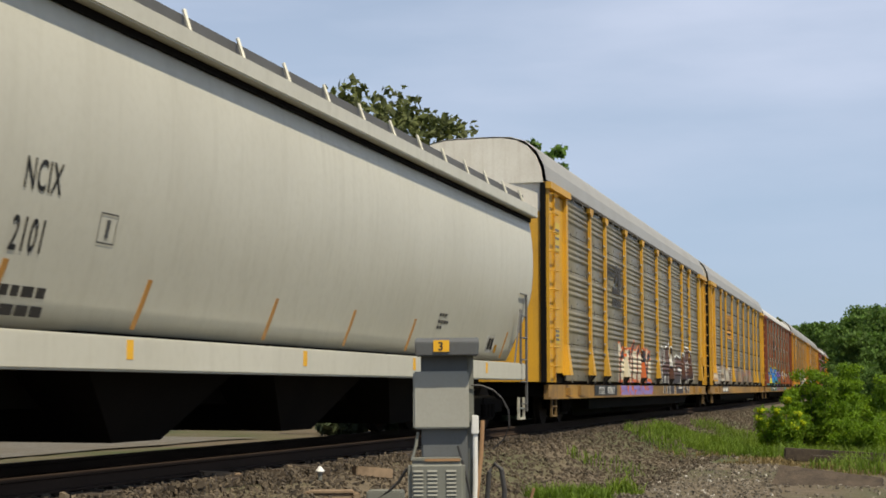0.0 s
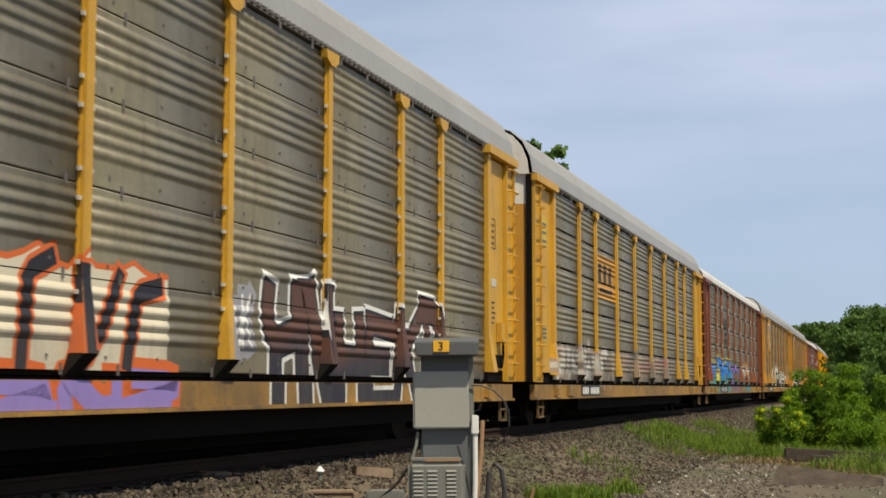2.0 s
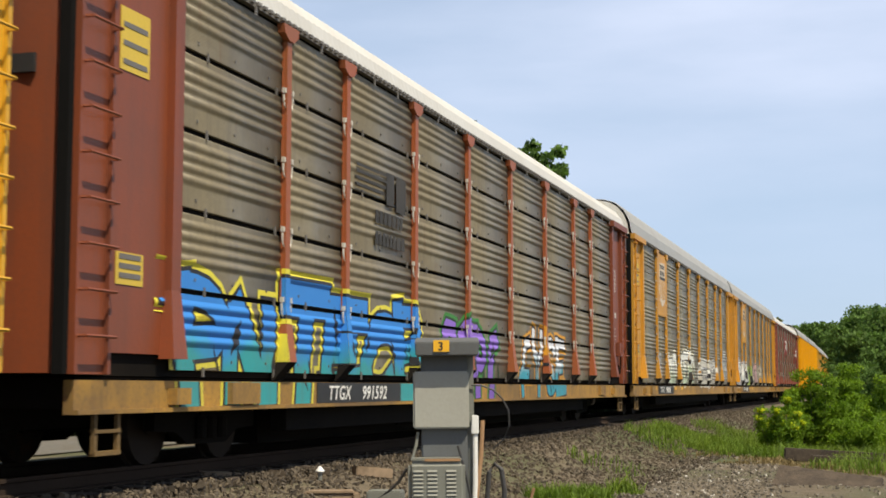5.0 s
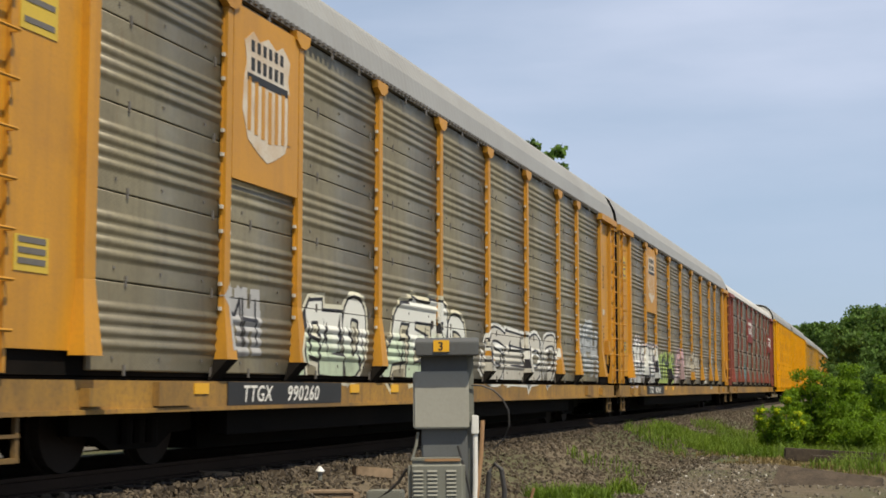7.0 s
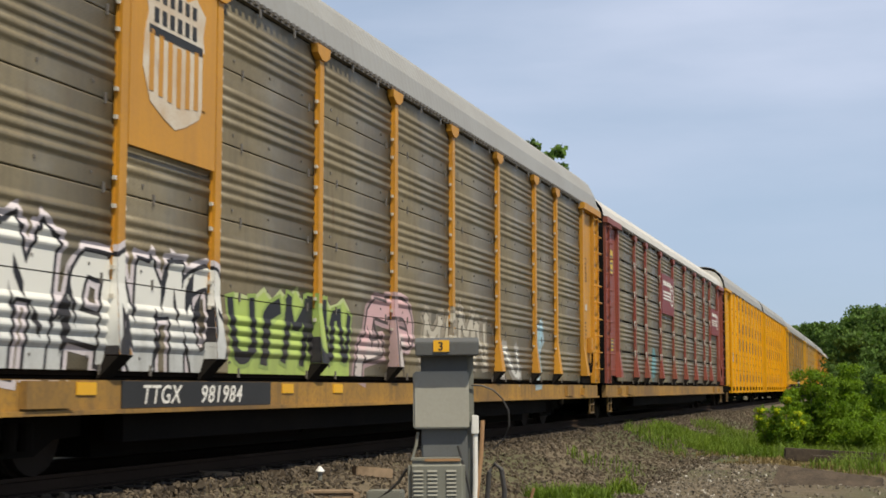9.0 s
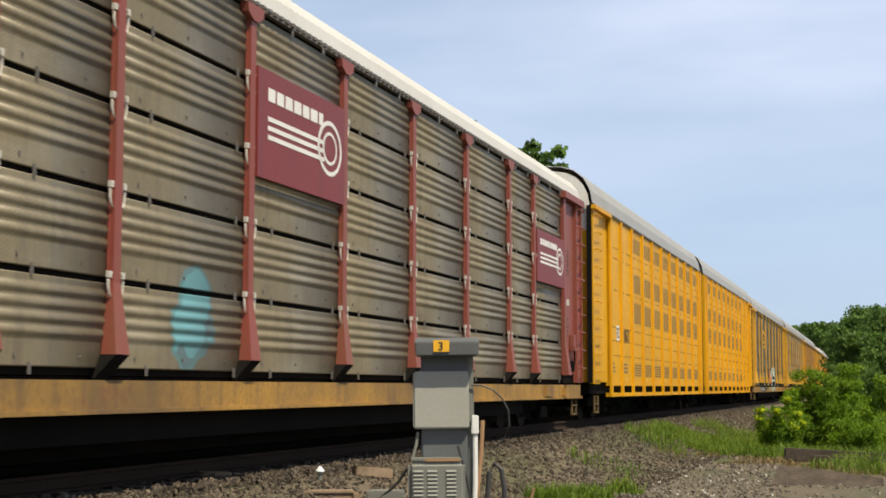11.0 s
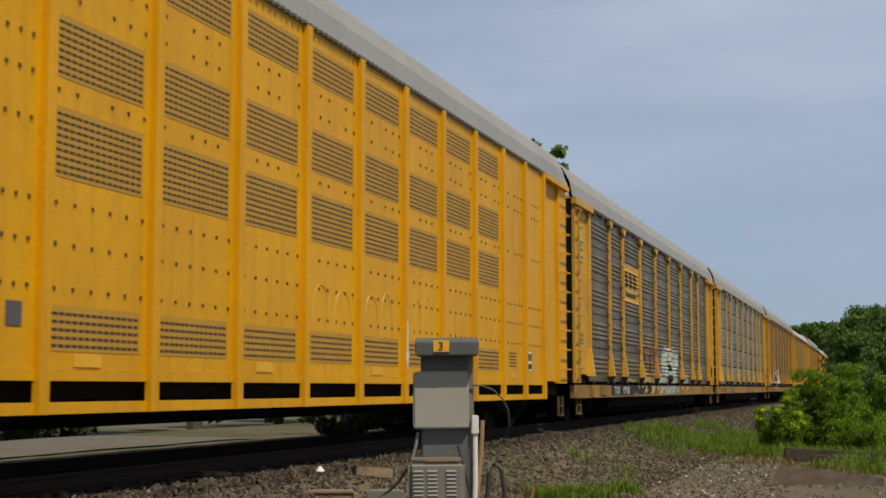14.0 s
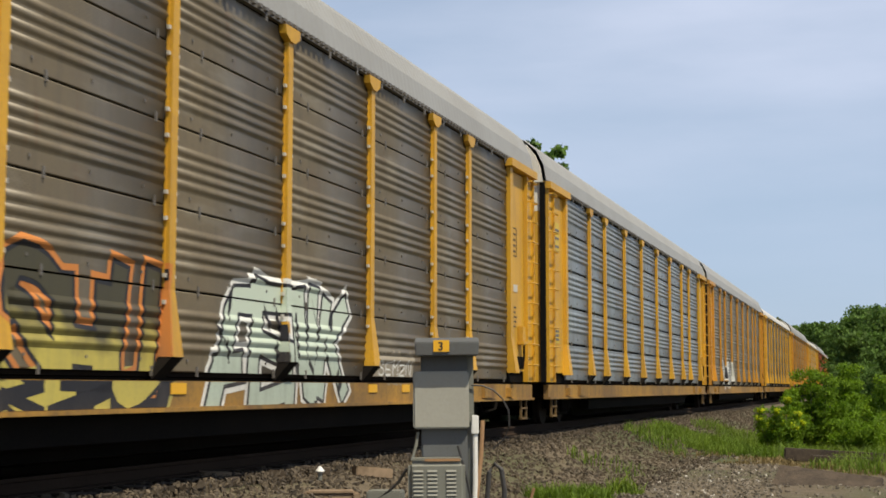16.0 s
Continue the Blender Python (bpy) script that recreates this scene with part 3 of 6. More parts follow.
def oval_mark(car, x, z, w, h, plate, wheel=True):
    """A dark red panel with white lines that run into a ring."""
    p = part("mark_panel", Build().box(x, x + w, -HALF - 0.055, -HALF - 0.003, z, z + h), plate, car, "dark red panel with a white ring mark")
    y = -HALF - 0.057
    b = Build()
    r0 = h * 0.28
    cx, cz = x + w - r0 * 1.5, z + h * 0.52
    for r, t in ((r0, 0.16 * r0), (r0 * 0.6, 0.12 * r0)):
        ring_o = [(cx + 1.15 * r * math.cos(a), cz + r * math.sin(a)) for a in (k * math.pi / 12 for k in range(25))]
        ring_i = [(cx + (1.15 * r - t) * math.cos(a), cz + (r - t) * math.sin(a)) for a in (k * math.pi / 12 for k in range(25))]
        b.loft([[(px, y - d, pz) for px, pz in ring_o] for d in (0, 0.003)], False)
        for k in range(24):
            q = [ring_o[k], ring_o[k + 1], ring_i[k + 1], ring_i[k]]
            kk = len(b.v)
            b.v += [(px, y - 0.003, pz) for px, pz in q]
            b.f.append((kk, kk + 1, kk + 2, kk + 3))
    for k in range(3):
        b.box(x + 0.1 * w, cx - 0.5 * r0, y - 0.003, y, cz - 0.55 * r0 + 0.3 * r0 * k, cz - 0.40 * r0 + 0.3 * r0 * k)
    for dx, dz, ww, hh in words(0.1 * w, 0.72 * h, 7, 0.07 * w, 0.12 * h, 5):
        b.box(x + dx, x + dx + ww, y - 0.003, y, z + dz, z + dz + hh)
    part("railway_mark", b, M_CHALK, p, "white ring mark")


# ---------- sprayed letters ----------
GLYPHS = {}


def glyph(key, *strokes):
    """Strokes of one letter on a grid, 4 wide and 6 high, each a word of two-figure points."""
    GLYPHS[key] = [[(int(w[i]) / 4, int(w[i + 1]) / 6) for i in range(0, len(w), 2)] for w in strokes]


glyph("A", "0002122646", "1232")
glyph("B", "0006", "06364534", "0333424130", "0030")
glyph("C", "453616040210", "103041")
glyph("E", "0006", "0646", "0333", "0040")
glyph("H", "0006", "4046", "0343")
glyph("K", "0006", "4603", "1440")
glyph("M", "0006", "062346", "4640")
glyph("N", "000616", "163040", "4046")
glyph("O", "100205163645423010")
glyph("P", "1016", "0636454313")
glyph("R", "0006", "0636454333", "2340")
glyph("S", "453616050414234241301001")
glyph("T", "2026", "0646")
glyph("U", "0601103041", "4146")
glyph("Y", "20230406", "234446")
glyph("Z", "06464400", "0040")
glyph("I", "10131536")
glyph("V", "0610", "102046")


def smoothed(pts):
    """Corners cut once, so that strokes turn softly."""
    if len(pts) < 3:
        return pts
    out = [pts[0]]
    for a, b in zip(pts, pts[1:]):
        out += [(a[0] * 0.78 + b[0] * 0.22, a[1] * 0.78 + b[1] * 0.22), (a[0] * 0.22 + b[0] * 0.78, a[1] * 0.22 + b[1] * 0.78)]
    return out + [pts[-1]]


def ribbon(pts, w):
    """Quads along a path of points, w wide, with mitred joints and square ends."""
    n = len(pts)
    side = []
    for i, p in enumerate(pts):
        a, b = pts[max(0, i - 1)], pts[min(n - 1, i + 1)]
        d = Vector((b[0] - a[0], b[1] - a[1]))
        d = d.normalized() if d.length > 1e-6 else Vector((1, 0))
        e = d * (w / 2 * (-1 if i == 0 else 1 if i == n - 1 else 0))
        q = Vector(p) + e
        m = Vector((-d.y, d.x)) * (w / 2)
        side.append((q + m, q - m))
    return [(side[i][0], side[i + 1][0], side[i + 1][1], side[i][1]) for i in range(n - 1)]


def cut(poly, axis, at, keep):
    """The part of a convex outline on one side of a line; keep is 1 above, -1 below."""
    out = []
    for p, q in zip(poly, poly[1:] + poly[:1]):
        dp, dq = (p[axis] - at) * keep, (q[axis] - at) * keep
        if dp >= 0:
            out.append(p)
        if (dp > 0 > dq) or (dp < 0 < dq):
            t = dp / (dp - dq)
            out.append((p[0] + t * (q[0] - p[0]), p[1] + t * (q[1] - p[1])))
    return out


def drape(polys, gap, low, lift):
    """Lays flat outlines on a rack's side: over the ribs of its sheets, its posts and its sill."""
    b = Build()
    h = 4.10 / 5
    bands = [(0.615, 0.865, -HALF, -HALF)]
    for k in range(5):
        z0 = 0.95 + k * h + gap / 2
        prof = sheet_profile(h - gap, low)
        bands += [(z0 + p[0], z0 + q[0], -HALF + 0.04 - p[1], -HALF + 0.04 - q[1]) for p, q in zip(prof, prof[1:])]
    # the posts' fronts: narrow above, flaring in steps below
    fronts = [(-0.066, 0.066, (1.75, 3.2, -HALF - 0.036, -HALF - 0.036))]
    for k in range(6):
        f0, f1 = k / 6, (k + 1) / 6
        fronts.append((-0.14 + 0.074 * f1, 0.11 - 0.044 * f1, (1.10 + 0.65 * f0, 1.10 + 0.65 * f1, -HALF - 0.12 + 0.084 * f0, -HALF - 0.12 + 0.084 * f1)))

    def lay(poly, layers):
        zs = [p[1] for p in poly]
        for z0, z1, y0, y1 in layers:
            if min(zs) >= z1 or max(zs) <= z0 or z1 - z0 < 1e-4:
                continue
            c = cut(cut(poly, 1, z0, 1), 1, z1, -1) if min(zs) < z0 or max(zs) > z1 else poly
            if len(c) < 3:
                continue
            k = len(b.v)
            b.v += [(x, y0 + (y1 - y0) * (z - z0) / (z1 - z0) - lift, z) for x, z in c]
            b.f.append(tuple(range(k, k + len(c))))

    def flank(x, za, zb, band):
        """The side of a post that looks along the track, from its front back to the sheets."""
        k = len(b.v)
        for z in (za, zb):
            f = min(1.0, (z - 1.10) / 0.65)
            y = band[2] + (band[3] - band[2]) * (z - band[0]) / (band[1] - band[0])
            b.v += [(x - 0.14 + 0.074 * f - lift, y - lift, z), (x - 0.14 + 0.074 * f - lift, -HALF + 0.028, z)]
        b.f.append((k, k + 1, k + 3, k + 2))

    for poly in polys:
        poly = [(p[0], p[1]) for p in poly]
        lay(poly, bands)
        xs = [p[0] for p in poly]
        for x in POSTS:
            for xa, xb, band in fronts:
                if min(xs) < x + xb and max(xs) > x + xa:
                    c = cut(cut(poly, 0, x + xa, 1), 0, x + xb, -1)
                    if len(c) > 2:
                        lay(c, [band])
                    edge = cut(cut(poly, 0, x + xa - 0.01, 1), 0, x + xa + 0.01, -1)
                    zs = [min(band[1], max(band[0], p[1])) for p in edge]
                    if zs and max(zs) - min(zs) > 0.005:
                        flank(x, min(zs), max(zs), band)
    return b


def spray(name, low_col, high_col, z0, z1):
    """Worn spray paint that fades from one colour into another as it rises."""
    m = paint(name, low_col, (0.12, 0.10, 0.08), 0.28, 0.55, grain=2.5, streak=0.25, bump=0.05, spec=0.3)
    n, l = m.node_tree.nodes, m.node_tree.links
    bsdf = n["Principled BSDF"]
    base = bsdf.inputs["Base Color"].links[0].from_socket
    tc = n.new("ShaderNodeTexCoord")
    sp = n.new("ShaderNodeSeparateXYZ")
    l.new(tc.outputs["Object"], sp.inputs[0])
    wob = math_node(n, l, "MULTIPLY", noise_node(n, l, tc.outputs["Object"], 1.6, 2), 0.9)
    f = step_node(n, l, math_node(n, l, "ADD", sp.outputs[2], wob), z0 + 0.45 * (z1 - z0) + 0.30, z0 + 0.45 * (z1 - z0) + 0.62)
    l.new(mix_node(n, l, math_node(n, l, "MULTIPLY", f, 0.92), base, high_col), bsdf.inputs["Base Color"])
    return m


def graffiti(car, gap, low, label, x0, x1, z0, z1, letters, weight, fill, fill2, line, halo, ground=None, seed=1):
    """Sprayed letters from x0 to x1: a halo, an outline and a fill laid over one another, on a field if ground is a colour."""
    r = random.Random(seed)
    tag = label.replace(" ", "_")
    layers = [("graffiti_halo", 0.105, halo, halo, 0.0022), ("graffiti_outline", 0.045, line, line, 0.0042), ("graffiti_fill", 0.0, fill, fill2, 0.0062)]
    pitch = (x1 - x0) / len(letters)
    forms = []
    for i, ch in enumerate(letters):
        hgt = (z1 - z0) * r.uniform(0.80, 1.08)
        wid = pitch * r.uniform(0.66, 0.84)
        base = z0 + (z1 - z0) * r.uniform(-0.06, 0.08)
        lean, left = r.uniform(-0.12, 0.26), x0 + i * pitch + 0.1 * pitch
        paths = []
        for st in GLYPHS[ch]:
            pts = [(left + wid * (u + lean * (v - 0.5) + r.uniform(-0.08, 0.08)), base + hgt * (v + r.uniform(-0.06, 0.06))) for u, v in st]
            paths.append((smoothed(pts), weight * r.uniform(0.75, 1.12)))
        forms.append(paths)
    if ground:
        n = max(6, int((x1 - x0) / 0.22))
        tops = [z1 + r.uniform(-0.03, 0.05) + (0.13 if r.random() < 0.15 else 0) for _ in range(n + 1)]
        xs = [x0 + (x1 - x0) * k / n for k in range(n + 1)]
        bottom = min(z0, 0.95)
        quads = [((xs[k], bottom), (xs[k + 1], bottom), (xs[k + 1], tops[k + 1]), (xs[k], tops[k])) for k in range(n)]
        edge = [((xs[k], tops[k] - 0.02), (xs[k + 1], tops[k + 1] - 0.02), (xs[k + 1], tops[k + 1] + 0.035), (xs[k], tops[k] + 0.035)) for k in range(n)]
        part("graffiti_field", drape(quads, gap, low, 0.0012), spray("field_" + tag, ground, ground, z0, z1), car, "sprayed field behind the letters")
        part("graffiti_edge", drape(edge, gap, low, 0.0018), spray("edge_" + tag, halo, halo, z0, z1), car)
        layers = layers[1:]
    for name, grow, c1, c2, lift in layers:
        m = spray(name + "_" + tag, c1, c2, z0, z1)
        count = 0
        for paths in forms:
            b = Build()
            for pts, w in paths:
                d = drape(ribbon(pts, w + 2 * grow), gap, low, lift + 0.0002 * (count % 9))
                o = len(b.v)
                b.v += d.v
                b.f += [tuple(o + i for i in f) for f in d.f]
                count += 1
            part(name, b, m, car, label if name == "graffiti_fill" else "")
    if max(fill2) > 0.3 and (z1 - z0) > 0.5 and weight > 0.2:
        m = spray("slash_" + tag, line, line, z0, z1)
        for i in range(len(letters)):
            for k in range(3):
                cx, cz = x0 + pitch * (i + r.uniform(0.1, 0.9)), z0 + (z1 - z0) * r.uniform(0.1, 0.85)
                hh, ww, ln = r.uniform(0.10, 0.30), r.uniform(0.03, 0.085), r.uniform(-0.12, 0.12)
                leaf = ((cx - ln, cz - hh), (cx + ww, cz - 0.2 * hh), (cx + ln, cz + hh), (cx - ww, cz + 0.2 * hh))
                part("graffiti_slash", drape([leaf], gap, low, 0.0088 + 0.0003 * k), m, car)


# ---------- the covered hopper ----------
M_HOPPER = paint("grey_white_hopper_paint", (0.53, 0.515, 0.435), (0.40, 0.38, 0.305), 0.5, 0.42, 0.0, grain=1.2, streak=0.35, bump=0.05)
M_FADED = paint("faded_black_lettering", (0.025, 0.023, 0.021), (0.07, 0.06, 0.05), 0.5, 0.7, bump=0)
M_STRIPE = paint("dull_orange_stripe", (0.42, 0.19, 0.03), (0.3, 0.2, 0.1), 0.5)
M_GRATE = paint("grey_grating", (0.10, 0.10, 0.10), (0.06, 0.055, 0.05), 0.5, 0.6)


def hopper_section(t):
    """Bulging side of the tank; t from the sill (0) to the top chord (1)."""
    z = 1.32 + 2.85 * t
    y = 1.12 + 0.48 * math.sin(math.pi * (0.08 + 0.62 * t))
    return y, z


def hopper():
    L = 10.0
    car = tagged(new("hopper_car"), "grey-white covered hopper car with curved smooth sides", "rail car")
    n = 12
    side = [hopper_section(k / n) for k in range(n + 1)]
    ring = [(-y, z) for y, z in side] + [(-0.9, 4.32), (0.9, 4.32)] + [(y, z) for y, z in reversed(side)]
    b = Build()
    rings = []
    for x in (-L, -L + 0.04, -L / 2, 0.0, L / 2, L - 0.04, L):
        rings.append([(x - (0.78 * max(0.0, (2.6 - z) / 1.27) * x / L if abs(x) > L - 0.1 else 0.0), y, z) for y, z in ring])
    me = b.loft(rings).mesh("tank", True)
    tank = part("tank", me, M_HOPPER, car, "smooth curved grey tank body")
    me.polygons.foreach_set("use_smooth", [len(p.vertices) == 4 for p in me.polygons])
    part("side_sill", bevelled(Build().box(-L + 0.68, L - 0.68, -1.60, -1.38, 0.95, 1.27), 0.02), M_HOPPER, car)
    part("side_sill", bevelled(Build().box(-L + 0.68, L - 0.68, 1.38, 1.60, 1.0, 1.29), 0.02), M_HOPPER, car)
    chord = Build()
    for sg in (-1, 1):
        chord.box(-L, L, *sorted((sg * 1.44, sg * 1.70)), 4.16, 4.36)
    part("top_chord", bevelled(chord, 0.015), M_HOPPER, car)
    # black strip painted as the shadow that the top chord casts
    shadow_strip = Build().box(-L, L, -1.56, -1.46, 4.08, 4.157)
    part("chord_shadow", shadow_strip, M_BLACK, car)
    gr = Build()
    for x in np.arange(-L + 0.1, L, 0.16):
        gr.box(x, x + 0.05, -1.35, -0.75, 4.62, 4.66)
    for y in (-1.35, -1.05, -0.77):
        gr.box(-L, L, y, y + 0.03, 4.60, 4.64)
    part("running_board", gr, M_GRATE, car, "grey steel grating walkway")
    side_b = Build().box(-L, L, -1.40, -1.37, 4.40, 4.63)
    part("walkway_skirt", side_b, M_GRATE, car)
    for x in np.arange(-L + 0.3, L, 1.28):
        part("walkway_bracket", Build().tube([(x, -1.56, 4.34), (x + 0.06, -1.42, 4.68)], 0.022, 5), M_HOPPER, car)
    for k, x in enumerate((-4.2, 0.0, 4.2)):
        bb = Build().loft([[(x - 0.5, -0.8, 0.25), (x + 0.5, -0.8, 0.25), (x + 0.5, 0.8, 0.25), (x - 0.5, 0.8, 0.25)],
                           [(x - 2.05, -1.32, 1.31), (x + 2.05, -1.32, 1.31), (x + 2.05, 1.32, 1.31), (x - 2.05, 1.32, 1.31)]])
        part("discharge_hopper", bb, M_BLACK, car)
    part("underframe", Build().box(-L - 0.6, L + 0.6, -0.3, 0.3, 0.6, 1.0), M_BLACK, car)
    for sg in (-1, 1):
        part("coupler", Build().box(*sorted((sg * (L + 0.6), sg * (L + 1.25))), -0.12, 0.12, 0.62, 0.88), M_BLACK, car)
    for x in (-8.3, 8.3):
        truck(car, x, 0)
    ld = Build()
    x = L - 0.50
    ld.box(x - 0.05, x, -1.60, -1.56, 0.35, 2.6)
    ld.box(x - 0.50, x - 0.46, -1.60, -1.56, 0.95, 2.3)
    ld.tube([(x - 0.48, -1.58, 2.3), (x - 0.95, -1.58, 1.27)], 0.018, 5)
    for z in np.arange(0.5, 2.7, 0.42):
        ld.tube([(x - 0.5, -1.59, z), (x, -1.59, z)], 0.015, 5)
    part("end_ladder", ld, M_GRATE, car)
    st = step_mesh(L - 0.72)
    part("step", st, M_HOPPER, car)

    def wrapped(name, me, material, parent, label):
        for v in me.vertices:
            v.co.y = -hopper_section((v.co.z - 1.32) / 2.85)[0] - 0.006
        part(name, me, material, parent, label)

    for x0, x1, z0, z1 in ((-6.2, -6.19, 2.10, 2.38), (-5.91, -5.9, 2.10, 2.38), (-6.2, -5.9, 2.10, 2.115), (-6.2, -5.9, 2.365, 2.38), (-6.08, -6.02, 2.16, 2.32)):
        wrapped("stencil_frame", Build().box(x0, x1, -1.5, -1.49, z0, z1).mesh("stencil_frame"), M_GRATE, car, "thin dark stencilled frame")
    wrapped("car_mark", lettering("NCIX", 0.37, pose(-7.46, -1.566, 2.44), 0.58), M_INK, car, "black stencilled letters")
    wrapped("car_number", lettering("2101", 0.40, pose(-7.50, -1.495, 1.93), 0.60), M_INK, car, "black stencilled number")
    b = Build()
    for z, n_, seed in ((1.56, 9, 3), (1.40, 9, 4)):
        for dx, dz, w, h in words(-8.4, z, n_, 0.16, 0.09, seed):
            b.box(dx, dx + w, -1.372, -1.372, dz, dz + h)
    wrapped("stencil", b.mesh("stencil"), M_FADED, car, "small stencilled lines")
    b = Build()
    for z, n_ in ((1.95, 3), (1.84, 4), (1.75, 2)):
        for dx, dz, w, h in words(4.3, z, n_, 0.13, 0.05, 7):
            b.box(dx, dx + w, -1.46, -1.46, dz, dz + h)
    wrapped("stencil", b.mesh("stencil"), M_GRATE, car, "small faded stencil")
    for x in (-7.6, -5.2, -2.15, 0.45, 3.05, 8.6):
        ys = [hopper_section((z - 1.32) / 2.85)[0] for z in (1.36, 1.6, 1.85)]
        part("reflector", Build().loft([[(x + dx, -yy - 0.006, z), (x + dx + 0.08, -yy - 0.006, z), (x + dx + 0.08, -yy + 0.03, z), (x + dx, -yy + 0.03, z)] for dx, yy, z in zip((0, 0.05, 0.10), ys, (1.36, 1.6, 1.85))]), M_STRIPE, car, "dull orange reflective stripe")
    wrapped("placard", Build().box(7.5, 7.9, -1.45, -1.44, 1.45, 1.75).mesh("placard"), M_CHALK, car, "white placard")
    for x0, x1 in ((7.54, 7.68), (7.72, 7.86)):
        m_ = Build().box(x0, x1, -1.45, -1.44, 1.50, 1.70).mesh("placard_print")
        for v in m_.vertices:
            v.co.y = -hopper_section((v.co.z - 1.32) / 2.85)[0] - 0.011
        part("placard_print", m_, M_INK, car)
    wrapped("label", Build().box(8.05, 8.2, -1.45, -1.44, 1.45, 1.60).mesh("label"), M_LABEL, car, "small yellow label")
    for x in (-5.85, -1.7, 2.45, 6.45):
        part("sill_label", Build().box(x, x + 0.12, -1.604, -1.598, 1.06, 1.24), M_LABEL, car)
    return car


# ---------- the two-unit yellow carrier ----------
# carrier yellow with the shade of the vents put into its colour
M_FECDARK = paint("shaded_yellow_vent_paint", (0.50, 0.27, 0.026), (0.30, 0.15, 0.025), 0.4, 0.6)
M_SLOT = paint("dark_vent_slots", (0.055, 0.032, 0.014), (0.09, 0.05, 0.02), 0.4, 0.8, bump=0)
M_SCRAWL = paint("faded_white_scrawl", (0.64, 0.42, 0.13), (0.6, 0.34, 0.05), 0.7, 0.7, bump=0)
M_MAUVE = paint("faded_mauve_scrawl", (0.36, 0.22, 0.10), (0.52, 0.28, 0.03), 0.9, 0.7, grain=5, bump=0)
M_FEC = paint("warm_yellow_carrier_paint", (0.72, 0.358, 0.008), (0.44, 0.205, 0.010), 0.45, 0.5, spec=0.25, grain=1.6, streak=0.4, rust=0.12)
FEC_EAVE = 5.22


def vent_mesh(w, h):
    """Rows of small slots, from the origin to the right and up."""
    b = Build()
    n, m = max(5, round(h / 0.062)), 14
    for k in range(n):
        for j in range(m):
            x, z = w * j / m, h * k / n
            q = len(b.v)
            b.v += [(x, -0.004, z), (x + w / m * 0.82, -0.004, z), (x + w / m * 0.82, -0.004, z + h / n * 0.42), (x, -0.004, z + h / n * 0.42)]
            b.f.append((q, q + 1, q + 2, q + 3))
    return b.mesh("vent")


def vent(car, x0, x1, z0, z1):
    w, h = round(x1 - x0, 3), round(z1 - z0, 3)
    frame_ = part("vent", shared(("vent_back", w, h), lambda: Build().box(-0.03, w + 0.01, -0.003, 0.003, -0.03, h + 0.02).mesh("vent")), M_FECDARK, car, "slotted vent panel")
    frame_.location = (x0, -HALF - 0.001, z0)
    tagged(part("grille", shared(("vent", w, h), lambda: vent_mesh(w, h)), M_SLOT, frame_), kind="stuff")


